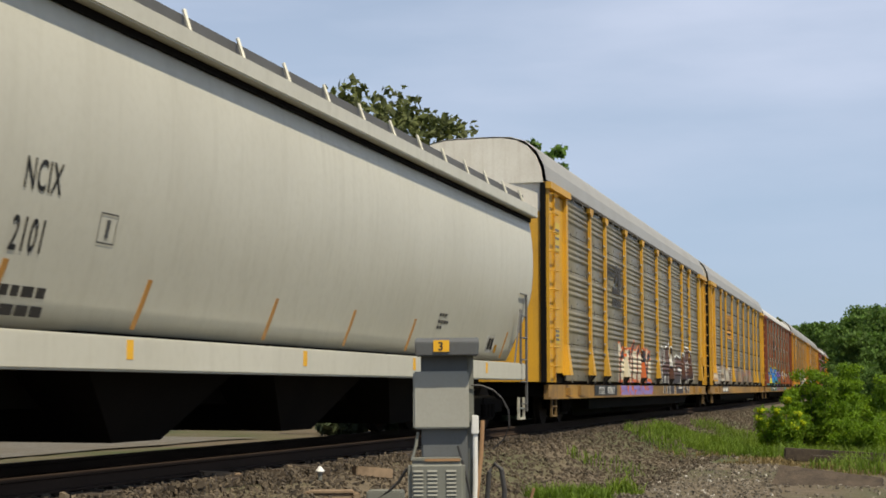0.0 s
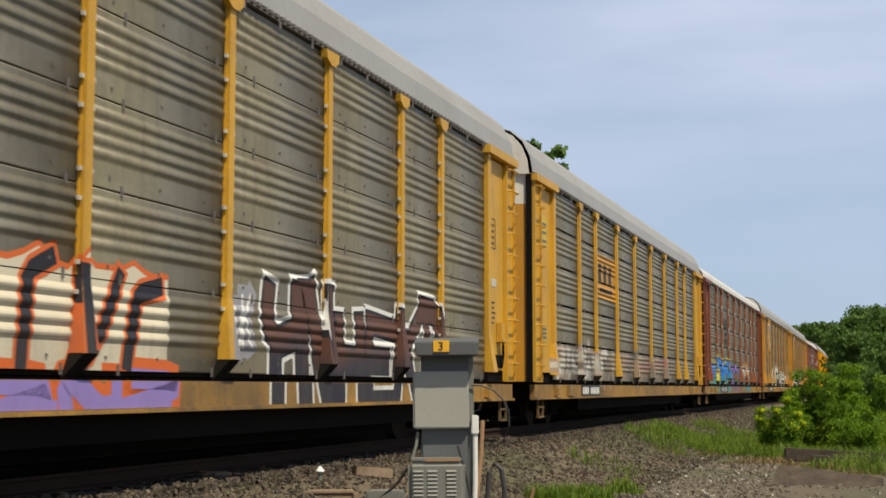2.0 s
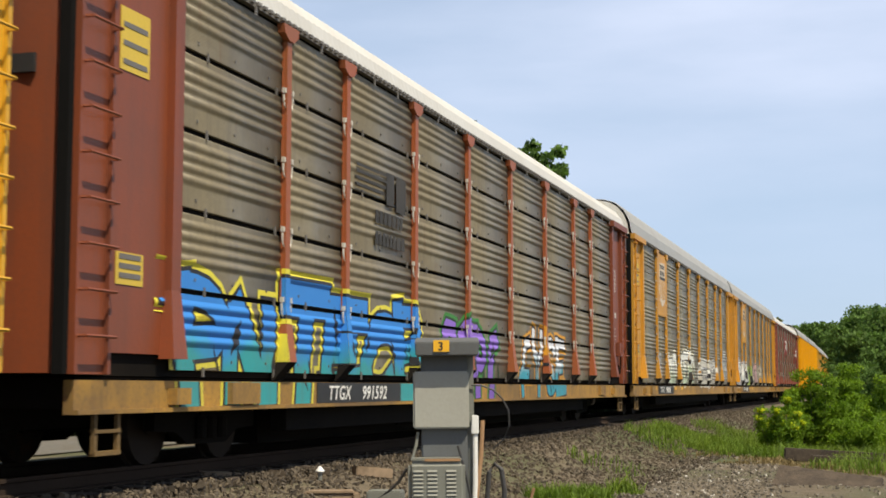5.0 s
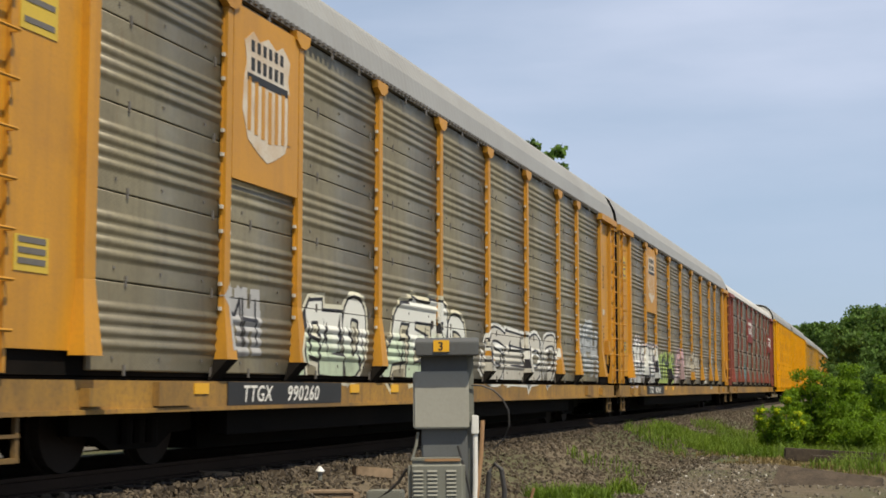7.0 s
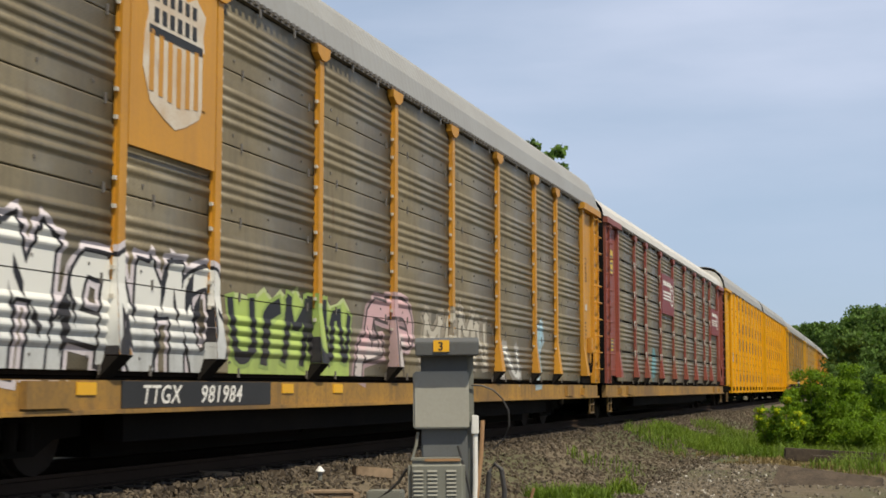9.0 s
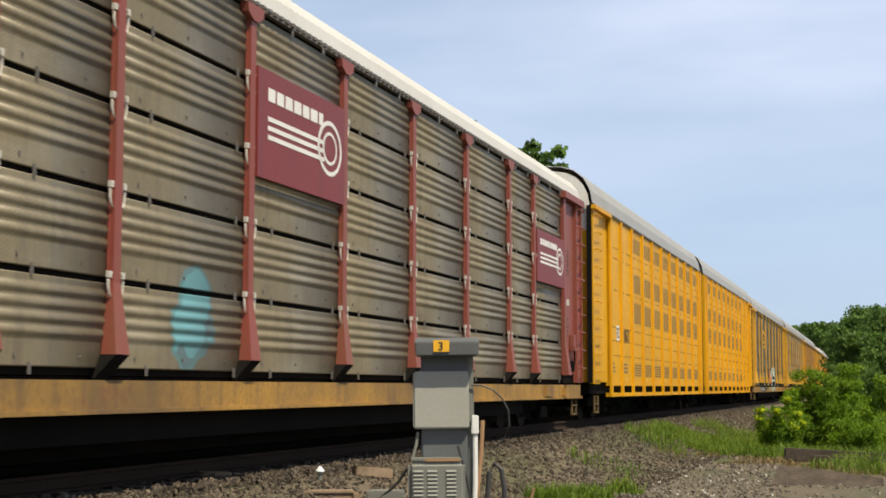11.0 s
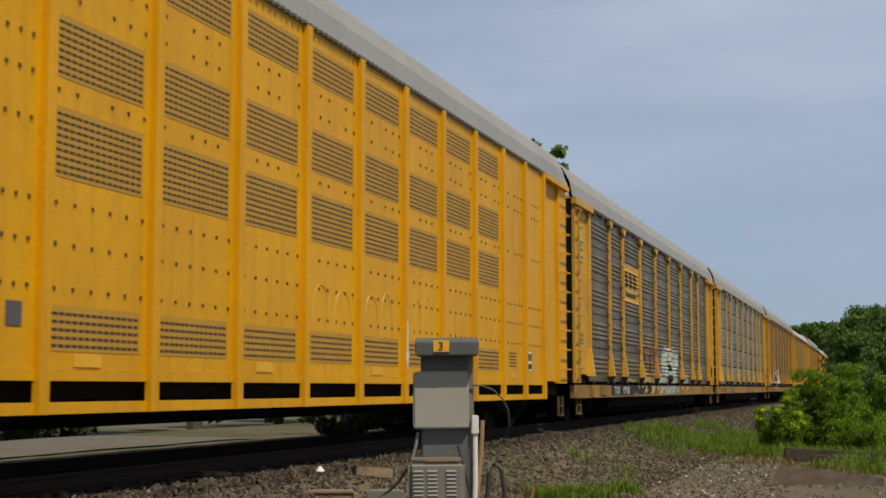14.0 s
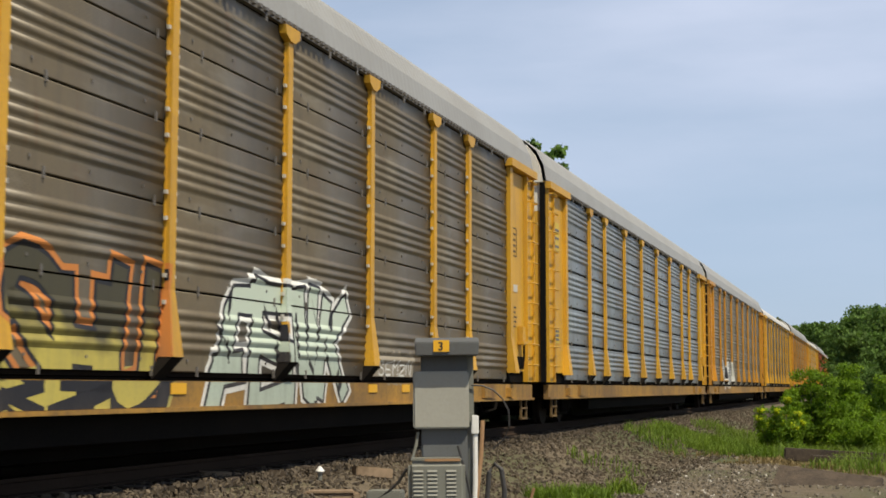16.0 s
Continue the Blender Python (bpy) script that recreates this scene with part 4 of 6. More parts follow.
def carrier_unit(car, off, front, labels):
    """One of the two close-coupled units; front: the outer end looks along -x."""
    sg = -1 if front else 1
    xo, xi = sg * 19.65, sg * 0.56         # outer and inner ends of the side
    lo, hi = min(xo, xi), max(xo, xi)
    part("unit_body", Build().box(lo, hi, -HALF, HALF, 0.95, FEC_EAVE), M_FEC, car)
    at = [sg * 0.63] + [sg * (1.40 + 1.865 * i) for i in range(9)] + [sg * 18.0, sg * 19.6]
    for x in at:
        part("rib", Build().box(x - 0.075, x + 0.075, -HALF - 0.07, -HALF - 0.001, 0.58, FEC_EAVE - 0.01), M_FEC, car)
    for i in range(11):
        xa, xb = sorted(at[i:i + 2])
        x0, x1 = xa + 0.18, xb - 0.22
        plain = i == 0 or i > 8
        if i > 0:
            vent(car, x0, x1, 1.14, 1.48) if i < 9 else None
        if not plain:
            for z0, z1 in ((4.60, 5.00), (3.48, 3.98), (2.62, 3.18)):
                vent(car, x0, x1, z0, z1)
        if i % 2 == 1:
            part("sill_label", Build().box(x0 + 0.35, x0 + 0.8, -HALF - 0.012, -HALF - 0.002, 0.98, 1.09), M_LABEL, car, "orange reflector label")
        b = Build()
        n = 6 if i else 3
        for z in (1.62, 2.0, 2.35, 3.32, 4.15, 4.42) if i else (1.62, 2.0, 2.35, 3.0, 3.4, 3.7, 4.15, 4.42, 4.7):
            for j in range(n):
                if (i + j) % 4 == 3 and z > 2.5:
                    continue
                xx = xa + 0.2 + (xb - xa - 0.4) * j / (n - 1)
                b.box(xx - 0.013, xx + 0.013, -HALF - 0.014, -HALF - 0.001, z, z + 0.036)
        tagged(part("bolts", b, M_SLOT, car), kind="stuff")
    part("side_sill", Build().box(lo, hi, -HALF - 0.02, -HALF + 0.1, 0.58, 0.68).box(lo, hi, -HALF - 0.02, -HALF + 0.1, 0.86, 0.948), M_FEC, car)
    part("underframe", Build().box(lo - (1.9 if front else 0.2), hi + (0.2 if front else 1.9), -HALF + 0.15, HALF - 0.15, 0.66, 0.94).box(lo - (2.0 if front else 0.2), hi + (0.2 if front else 2.0), -0.35, 0.35, 0.4, 0.66), M_BLACK, car)
    ra, rb = sorted((xi, xo + sg * 2.15))
    rf = roof_mesh(rb - ra + 0.1, HALF + 0.02, FEC_EAVE + 0.03, 0.94)
    ob = part("roof", rf, M_ROOF, car)
    ob.location = ((ra + rb) / 2, 0, 0)
    ev = Build().box(lo, hi, -HALF - 0.03, -HALF + 0.05, FEC_EAVE - 0.008, FEC_EAVE + 0.028)
    x = lo
    while x < hi:
        ev.box(x, x + 0.085, -HALF - 0.06, -HALF - 0.031, FEC_EAVE, FEC_EAVE + 0.035)
        x += 0.17
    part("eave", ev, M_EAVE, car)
    for xx, white in ((xo, True), (xi, False)):
        me = roof_end(0, 1.5, FEC_EAVE, 0.85)
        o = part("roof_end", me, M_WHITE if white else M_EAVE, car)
        o.location.x = xx + (2.22 * sg if white else -0.03 * sg)
    # outer end: plate, ladder and curved door
    part("end_plate", Build().box(*sorted((xo + sg * 0.076, xo + sg * 1.40)), -HALF + 0.05, -HALF + 0.1, 0.95, FEC_EAVE), M_FEC, car)
    stile = Build().box(*sorted((xo + sg * 1.42, xo + sg * 2.15)), -HALF - 0.02, -HALF + 0.1, 0.9, FEC_EAVE)
    st = part("ladder_stile", stile, M_FEC, car)
    rungs(st, xo + sg * 1.80, 1.2, 5.1, 0.42, M_FEC, 0.3)
    # black strip in place of the shade beside the carrier's door
    part("door_gap_shade", Build().box(*sorted((xo + sg * 2.16, xo + sg * 2.235)), -1.54, -1.43, 0.92, FEC_EAVE), M_GAPSHADE, car, "black strip for the shaded gap at the door edge")
    part("end_header", Build().box(*sorted((xo, xo + sg * 2.2)), -HALF - 0.1, -HALF + 0.12, FEC_EAVE - 0.10, FEC_EAVE), M_FEC, car)
    d = door_mesh(sg, 0.95, 4.60)
    o = part("door", d, M_FEC, car)
    o.location.x = xo + sg * 2.12 - sg * 13.72
    d = door_mesh(sg, 4.603, FEC_EAVE)
    o = part("door_top", d, M_WHITE, car, "white upper door panel")
    o.location.x = xo + sg * 2.12 - sg * 13.72
    part("core", Build().box(*sorted((xo, xo + sg * 1.98)), -1.2, 1.2, 0.95, FEC_EAVE), M_BLACK, car)
    part("step", step_mesh(xo + sg * 1.7), M_GRIMY, car)


def carrier():
    car = tagged(new("articulated_carrier"), "yellow two-unit articulated auto carrier with slotted vents", "rail car")
    carrier_unit(car, -11.35, True, True)
    carrier_unit(car, 11.35, False, False)
    part("bellows", Build().loft([[(x, y, z) for y, z in [(-HALF + 0.03, 0.62)] + [(y, arch(y, 1.5, FEC_EAVE, 0.82)) for y in np.linspace(-1.5, 1.5, 15)] + [(HALF - 0.03, 0.62)]] for x in (-0.55, 0.55)]), M_BLACK, car, "dark gap between the two units")
    for x in (-19.0, 0.0, 19.0):
        truck(car, x, 0)
    for sg in (-1, 1):
        part("coupler", Build().box(*sorted((sg * 21.6, sg * 22.25)), -0.12, 0.12, 0.62, 0.88), M_BLACK, car)
    part("mark_board", Build().box(-18.64, -18.24, -HALF - 0.006, -HALF - 0.001, 2.03, 2.43), M_CHALK, car, "white board with black letters")
    part("car_mark", lettering("FEC", 0.38, pose(-18.625, -HALF - 0.009, 2.10), 0.50), M_INK, car)
    part("car_number", lettering("110672", 0.48, pose(-17.85, -HALF - 0.009, 2.05), 0.72), M_INK, car, "black car number")
    for x in (-19.5, -17.6):
        bars(car, "stencil", x, 1.20, words(0, 0, 5, 0.10, 0.05, 2) + words(0, 0.1, 5, 0.10, 0.05, 3) + words(0, 0.2, 4, 0.10, 0.05, 5), M_EAVE, -HALF - 0.002)
    y = -HALF - 0.072
    arrow = [(10.70, 1.75), (10.75, 1.75), (10.75, 1.30), (10.81, 1.32), (10.725, 1.06), (10.64, 1.32), (10.70, 1.30)]
    part("arrow", Build().loft([[(px, yy, pz) for px, pz in arrow] for yy in (y - 0.004, y - 0.001)]), M_CHALK, car, "white painted arrow pointing down")
    tag = part("placard", Build().box(18.30, 18.62, -HALF - 0.006, -HALF - 0.001, 1.14, 1.50), M_CHALK, car, "white placard with black squares")
    for px, pz, w, h in ((18.33, 1.33, 0.12, 0.14), (18.48, 1.33, 0.11, 0.14), (18.33, 1.17, 0.26, 0.10)):
        part("placard_print", Build().box(px, px + w, -HALF - 0.010, -HALF - 0.0065, pz, pz + h), M_INK, tag)
    bars(car, "stencil", 16.85, 1.20, [(0, 0.06 * k, 0.55, 0.02) for k in range(5)], M_SLOT, -HALF - 0.002)
    for px in (-1.15, 0.92):
        part("sill_plate", Build().box(px, px + 0.22, -HALF - 0.008, -HALF - 0.001, 1.3, 1.5), M_GRATE, car)
    for px, pz, w, h in ((7.3, 1.66, 0.5, 0.42), (8.0, 1.55, 0.6, 0.5), (9.1, 1.5, 0.55, 0.55), (9.75, 1.5, 0.5, 0.62), (11.2, 1.5, 0.35, 0.62), (11.6, 1.5, 0.45, 0.68), (13.1, 1.62, 0.3, 0.35)):
        arc = [(px + w * (0.5 - 0.5 * math.cos(math.pi * k / 8)), -HALF - 0.002, pz + h * math.sin(math.pi * k / 8) ** 0.7) for k in range(9)]
        part("scrawl", Build().tube(arc, 0.007, 4), M_SCRAWL, car, "thin faded white scrawl")
    for x0, z0, w, h, letters, seed in ((-14.5, 1.62, 1.5, 0.42, "AMKSY", 3), (-12.55, 1.45, 1.1, 0.30, "ASNO", 5), (-14.4, 1.20, 1.2, 0.22, "NEN", 8)):
        r = random.Random(seed)
        for i, ch in enumerate(letters):
            b, left = Build(), x0 + w * i / len(letters)
            for k, st in enumerate(GLYPHS[ch]):
                pts = smoothed([(left + 0.75 * w / len(letters) * (u + r.uniform(-0.1, 0.1)), z0 + h * (v + r.uniform(-0.1, 0.1))) for u, v in st])
                for quad in ribbon(pts, 0.035):
                    n = len(b.v)
                    b.v += [(p[0], -HALF - 0.0025 - 0.0004 * k, p[1]) for p in quad]
                    b.f.append((n, n + 1, n + 2, n + 3))
            part("scrawl", b, M_MAUVE, car, "faded grey-mauve scrawl")
    return car


# ---------- the train, car by car ----------
GREYPANEL = (0.220, 0.196, 0.130)
BROWNPANEL = (0.208, 0.172, 0.106)
GRIME = (0.095, 0.080, 0.060)
WHT, BLK = (0.72, 0.72, 0.68), (0.02, 0.02, 0.025)


def rack_style(name, post, panel, tags=(), rust=0.15, metal=0.35, sill=None):
    return (paint(name + "_post", post, (0.16, 0.09, 0.04), 0.35, 0.5, rust=rust, streak=0.25, tags=tags),
            paint(name + "_panel", panel, GRIME, 0.6, 0.44, metal, grain=1.4, streak=0.5, rust=0.10, tags=tags, holes=True),
            paint(name + "_sill", sill or (0.40, 0.215, 0.036), (0.11, 0.07, 0.035), 1.0, 0.7, rust=0.7, streak=0.6, grain=2.2, tags=tags))


TAGS_B = ((-11.9, -4.5, 0.95, 1.78, ((0.50, 0.48, 0.42), (0.40, 0.37, 0.31)), (0.16, 0.13, 0.1), (0.35, 0.26, 0.20), 8),
          (-4.2, 5.5, 1.0, 1.78, ((0.30, 0.22, 0.14), (0.34, 0.17, 0.12)), (0.19, 0.16, 0.12), (0.26, 0.2, 0.15), 9))
TAGS_F = ((-5.9, -5.0, 1.2, 1.9, ((0.12, 0.30, 0.32), (0.12, 0.3, 0.32)), (0.1, 0.16, 0.16), (0.1, 0.2, 0.2), 1),)
M_SHIELD = paint("worn_white_shield", (0.62, 0.58, 0.50), (0.42, 0.22, 0.06), 0.7, 0.6, grain=6, rust=0.3)
M_CLIP = paint("pale_clip", (0.55, 0.52, 0.46), (0.3, 0.26, 0.2), 0.4)
M_PLACARD = paint("placard_yellow", (0.60, 0.42, 0.05), (0.3, 0.2, 0.05), 0.4)
M_AMBERDOOR = paint("amber_door", AMBER, (0.25, 0.13, 0.04), 0.4, 0.5, rust=0.1, streak=0.3)
M_YELLOWDOOR = paint("yellow_door", YELLOW, (0.25, 0.15, 0.05), 0.4, 0.5, rust=0.1, streak=0.3)
M_REDDOOR = paint("red_door", (0.21, 0.048, 0.016), (0.08, 0.04, 0.03), 0.4, 0.5, rust=0.1, streak=0.3)


def unread_board(car, x0, x1):
    part("number_board", Build().box(x0, x1, -HALF - 0.014, -HALF - 0.001, 0.615, 0.866), M_INK, car, "black number board")
    w = (x1 - x0) / 12
    for k in (0, 1, 2, 3, 5, 6, 7, 8, 9, 10):
        part("number_bar", Build().box(x0 + w * (k + 0.55), x0 + w * (k + 1.2), -HALF - 0.02, -HALF - 0.0145, 0.66, 0.82), M_CHALK, car)


def mark_ns_yellow(car):
    horse_mark(car, -6.9, 3.35)
    number_board(car, "TTGX", "979611", -8.25, -8.7, -5.7)
    sill_labels(car, (-7.0,))


def mark_csx(car):
    square_mark(car, -7.07, -4.37, 3.02, 4.10, M_AMBERPANEL, 0.05, 0.30)
    unread_board(car, -9.0, -6.8)


def mark_ns_red(car):
    horse_mark(car, -6.75, 3.2)
    number_board(car, "TTGX", "991592", -7.75, -8.1, -4.95)


def mark_shield(number):
    def put(car):
        shield_mark(car, -9.02, -7.24, 3.05, 4.98, M_AMBERPANEL)
        number_board(car, "TTGX", number, -8.65, -9.0, -5.7)
        sill_labels(car, (-5.2, -9.6, -3.6))
    return put


def mark_oval(car):
    oval_mark(car, -4.2, 3.15, 2.68, 1.25, M_MAROONPANEL)
    oval_mark(car, 9.22, 2.95, 2.5, 1.05, M_MAROONPANEL)


def mark_csx_dark(car):
    square_mark(car, -7.07, -4.37, 3.15, 4.18, M_YELLOWPANEL, 0.02, 0.22)
    number_board(car, "TTGX", "971103", -8.7, -9.0, -5.9, 1.3)
    sill_labels(car, (-1.2, 4.4, 5.8))


M_AMBERPANEL = paint("amber_panel", AMBER, (0.28, 0.14, 0.04), 0.35, 0.5, streak=0.3)
M_YELLOWPANEL = paint("yellow_panel", YELLOW, (0.28, 0.16, 0.04), 0.35, 0.5, streak=0.3)
M_MAROONPANEL = paint("maroon_panel", (0.20, 0.025, 0.02), (0.1, 0.03, 0.03), 0.35, 0.5, streak=0.3)
M_ROOFWHITE = paint("white_roof", (0.52, 0.51, 0.48), (0.38, 0.35, 0.3), 0.4, 0.5, streak=0.2)

TRAIN = []


CREAM, ORANGE, LILAC, COCOA = (0.62, 0.56, 0.42), (0.62, 0.13, 0.03), (0.27, 0.20, 0.50), (0.11, 0.05, 0.032)
BLUE, TEAL, LEMON, PURPLE, GRASSY = (0.03, 0.20, 0.60), (0.02, 0.30, 0.32), (0.66, 0.58, 0.06), (0.24, 0.13, 0.52), (0.04, 0.20, 0.04)
MINT, LIME, ROSE, SKY = (0.50, 0.60, 0.44), (0.38, 0.50, 0.13), (0.58, 0.36, 0.38), (0.32, 0.52, 0.62)
SPRAY_A = (("black strokes on a cream and red field", -5.2, 0.2, 1.0, 1.86, "IVIIVI", 0.16, BLK, BLK, ORANGE, ORANGE, CREAM, 3),
           ("lilac and red blocks along the sill", -5.0, 0.4, 0.60, 0.86, "ZNZNZ", 0.22, LILAC, LILAC, ORANGE, ORANGE, None, 4),
           ("small white scrawl", 1.55, 2.15, 1.25, 1.75, "NK", 0.05, WHT, WHT, (0.3, 0.3, 0.32), (0.3, 0.3, 0.32), None, 8),
           ("dark brown letters edged in white", 2.3, 9.3, 0.66, 1.88, "YNHEKP", 0.30, (0.025, 0.022, 0.035), COCOA, BLK, WHT, None, 5))
SPRAY_C = (("large blue and teal letters edged in yellow", -12.0, -3.6, 0.75, 1.78, "PNTECB", 0.40, TEAL, BLUE, BLK, LEMON, None, 2),
           ("purple and orange letters with green edges", -3.1, 0.8, 0.70, 1.72, "AIPI", 0.30, (0.20, 0.10, 0.48), PURPLE, (0.02, 0.05, 0.02), GRASSY, None, 6),
           ("white and teal letters edged in orange", 2.2, 6.4, 0.70, 1.75, "AYSE", 0.24, (0.03, 0.30, 0.40), (0.66, 0.66, 0.70), BLK, (0.60, 0.28, 0.03), None, 7))
SPRAY_D = (("small grey scrawl", -9.0, -8.2, 1.3, 1.8, "MH", 0.05, BLK, BLK, (0.4, 0.4, 0.4), (0.4, 0.4, 0.4), None, 1),
           ("pale green letters outlined in black", -7.1, -4.7, 1.08, 1.75, "AEO", 0.24, MINT, WHT, BLK, (0.62, 0.60, 0.48), None, 2),
           ("white and green letters outlined in black", -3.8, 0.1, 1.08, 2.0, "AEPO", 0.27, MINT, WHT, BLK, (0.58, 0.54, 0.40), None, 9),
           ("pale letters outlined in black and white", 1.2, 7.2, 1.02, 1.75, "SECO", 0.25, (0.50, 0.48, 0.42), (0.56, 0.54, 0.48), BLK, WHT, None, 5),
           ("faded silver letters", 9.4, 11.5, 1.3, 2.2, "MEH", 0.13, (0.40, 0.42, 0.43), (0.44, 0.46, 0.47), (0.22, 0.23, 0.23), (0.34, 0.36, 0.37), None, 4))
SPRAY_E = (("white letters with spiky tops and black gaps", -11.7, -6.95, 1.05, 1.95, "AMANMO", 0.26, (0.50, 0.52, 0.52), WHT, BLK, (0.60, 0.55, 0.58), None, 3),
           ("black strokes on a lime green field", -6.7, -3.1, 1.15, 1.80, "UIMUN", 0.17, BLK, BLK, (0.26, 0.36, 0.10), (0.45, 0.52, 0.25), LIME, 4),
           ("pale pink letters", -2.8, -0.5, 1.05, 1.85, "AP", 0.26, (0.56, 0.50, 0.48), ROSE, (0.08, 0.06, 0.06), (0.40, 0.28, 0.29), None, 6),
           ("faded cream letters", 0.0, 3.7, 1.3, 2.0, "MAMN", 0.15, (0.46, 0.42, 0.34), (0.50, 0.46, 0.38), (0.22, 0.19, 0.15), (0.32, 0.28, 0.22), None, 8),
           ("white arched outline", 4.5, 6.0, 1.05, 1.5, "N", 0.10, WHT, WHT, (0.3, 0.28, 0.25), (0.3, 0.28, 0.25), None, 2),
           ("small pale blue figure", 7.3, 7.9, 1.1, 2.0, "I", 0.34, (0.50, 0.58, 0.60), SKY, (0.25, 0.33, 0.36), (0.3, 0.4, 0.45), None, 3))
SPRAY_H = (("black and yellow letters with a red edge", -4.2, -1.6, 0.72, 1.82, "SHU", 0.30, (0.50, 0.42, 0.10), (0.03, 0.03, 0.03), BLK, (0.55, 0.20, 0.05), None, 2),
           ("black letters on the sill", -6.4, -1.4, 0.60, 0.86, "ZNKZN", 0.14, BLK, BLK, BLK, (0.42, 0.36, 0.10), None, 5),
           ("pale green letters outlined in black", -0.4, 3.5, 0.70, 1.90, "AENK", 0.28, (0.44, 0.52, 0.44), (0.52, 0.60, 0.50), BLK, WHT, None, 9),
           ("small white scrawl", 4.4, 6.2, 0.98, 1.16, "ASEMZN", 0.03, WHT, WHT, (0.3, 0.26, 0.2), (0.3, 0.26, 0.2), None, 5))


def couple(car, centre):
    TRAIN.append((car, centre))


def rack(name, label, post, panel, centre, tags=(), door=None, mark=None, gap=0.012, metal=0.10, rust=0.2, roof=None, clipped=False, end=None, low=0.30, sprayed=()):
    p, s, q = rack_style(name, post, panel, tags, rust, metal)
    car = autorack(label, p, s, q, door or M_YELLOWDOOR, roof, gap, mark, clipped=clipped, end=end, low=low)
    for piece in sprayed:
        graffiti(car, gap, low, *piece)
    couple(car, centre)


couple(hopper(), 17.45)
PITCH = 28.6
rack("rack_a", "grey autorack with yellow posts and red and white graffiti", YELLOW, GREYPANEL, 42.53, (), M_YELLOWDOOR, mark_ns_yellow, clipped=True, sprayed=SPRAY_A)
rack("rack_b", "grey autorack with yellow posts, dark gaps between its panels", YELLOW, GREYPANEL, 71.5, TAGS_B, M_AMBERDOOR, mark_csx, 0.05)
rack("rack_c", "brown-grey autorack with rust-red posts and large blue graffiti", RUSTRED, BROWNPANEL, 99.9, (), M_REDDOOR, mark_ns_red, 0.055, roof=M_ROOFWHITE, clipped=True, end=M_REDDOOR, sprayed=SPRAY_C)
rack("rack_d", "grey autorack with amber posts, a shield panel and pale graffiti", AMBER, GREYPANEL, 128.5, (), M_AMBERDOOR, mark_shield("990260"), clipped=True, low=0.22, sprayed=SPRAY_D)
rack("rack_e", "grey autorack with amber posts, a shield panel and green graffiti", AMBER, BROWNPANEL, 156.5, (), M_AMBERDOOR, mark_shield("981984"), clipped=True, low=0.22, sprayed=SPRAY_E)
rack("rack_f", "brown-grey autorack with maroon posts and ring mark panels", MAROON, BROWNPANEL, 184.8, TAGS_F, paint("maroon_door", MAROON, (0.06, 0.03, 0.03), 0.4), mark_oval, 0.055, roof=M_ROOFWHITE, clipped=True)
couple(carrier(), 221.75)
rack("rack_h", "dark grey autorack with yellow posts and pale green graffiti", YELLOW, (0.148, 0.118, 0.075), 258.0, (), M_YELLOWDOOR, mark_csx_dark, 0.02, clipped=True, low=0.22, sprayed=SPRAY_H)
rack("rack_i", "blue-grey autorack with yellow posts and clean panels", YELLOW, (0.26, 0.30, 0.33), 286.6, (), M_YELLOWDOOR, None, 0.05, 0.25)
rack("rack_j", "grey autorack with amber posts and small pale graffiti", AMBER, BROWNPANEL, 315.2, ((-8.5, -4.0, 1.0, 2.0, (WHT, (0.5, 0.5, 0.45)), BLK, WHT, 4),), M_AMBERDOOR)
FAR = ((YELLOW, BROWNPANEL, M_ROOFWHITE), (AMBER, (0.26, 0.20, 0.12), M_ROOF), (YELLOW, (0.40, 0.37, 0.32), M_ROOFWHITE), (RUSTRED, BROWNPANEL, M_ROOF),
       (AMBER, GREYPANEL, M_ROOFWHITE), (YELLOW, GREYPANEL, M_ROOF), (RUSTRED, GREYPANEL, M_ROOFWHITE), (AMBER, BROWNPANEL, M_ROOF), (YELLOW, BROWNPANEL, M_ROOFWHITE))
for k, (pc, sc, rf) in enumerate(FAR):
    hue = {YELLOW: "yellow", AMBER: "amber", RUSTRED: "rust-red"}[pc]
    rack("rack_far_%s" % "abcdefghijk"[k], "weathered grey autorack with %s posts and %s roof" % (hue, "white" if rf is M_ROOFWHITE else "grey"), pc, sc, 343.8 + PITCH * k, (), None, None, 0.02, roof=rf)


# ---------- ground ----------
M_GROUND = natural("gravel_and_earth_ground", (0.080, 0.060, 0.037), (0.16, 0.127, 0.084), 5.0, 0.95, (0.055, 0.07, 0.02), 0.16, 0.8, 0.05)
M_BALLAST = natural("brown_ballast_stones", (0.050, 0.037, 0.025), (0.125, 0.098, 0.067), 3.0, 0.9, None, 0.3, 0.5, 0.01, 0.5)
M_WOOD = natural("weathered_tie_wood", (0.022, 0.016, 0.012), (0.060, 0.043, 0.030), 6.0, 0.9, None, 0.3, 0.7, 0.01)
# bed colour holds the shade under the train
M_BEDSHADE = natural("shade_dark_bed", (0.014, 0.011, 0.009), (0.040, 0.031, 0.024), 9.0, 0.95, None, 0.3, 0.9, 0.03)
M_RAIL = paint("rail_steel", (0.045, 0.030, 0.022), (0.025, 0.018, 0.014), 0.5, 0.9, 0.0, spec=0.1)


def off_track(x, y):
    """Signed distance from the track's centre line; below zero on the camera's side."""
    p = Vector((x, y, 0)) - LEFT * TRACK_OFF
    s, d = p.dot(AWAY), p.dot(LEFT)
    return d - bow(s)[0], s


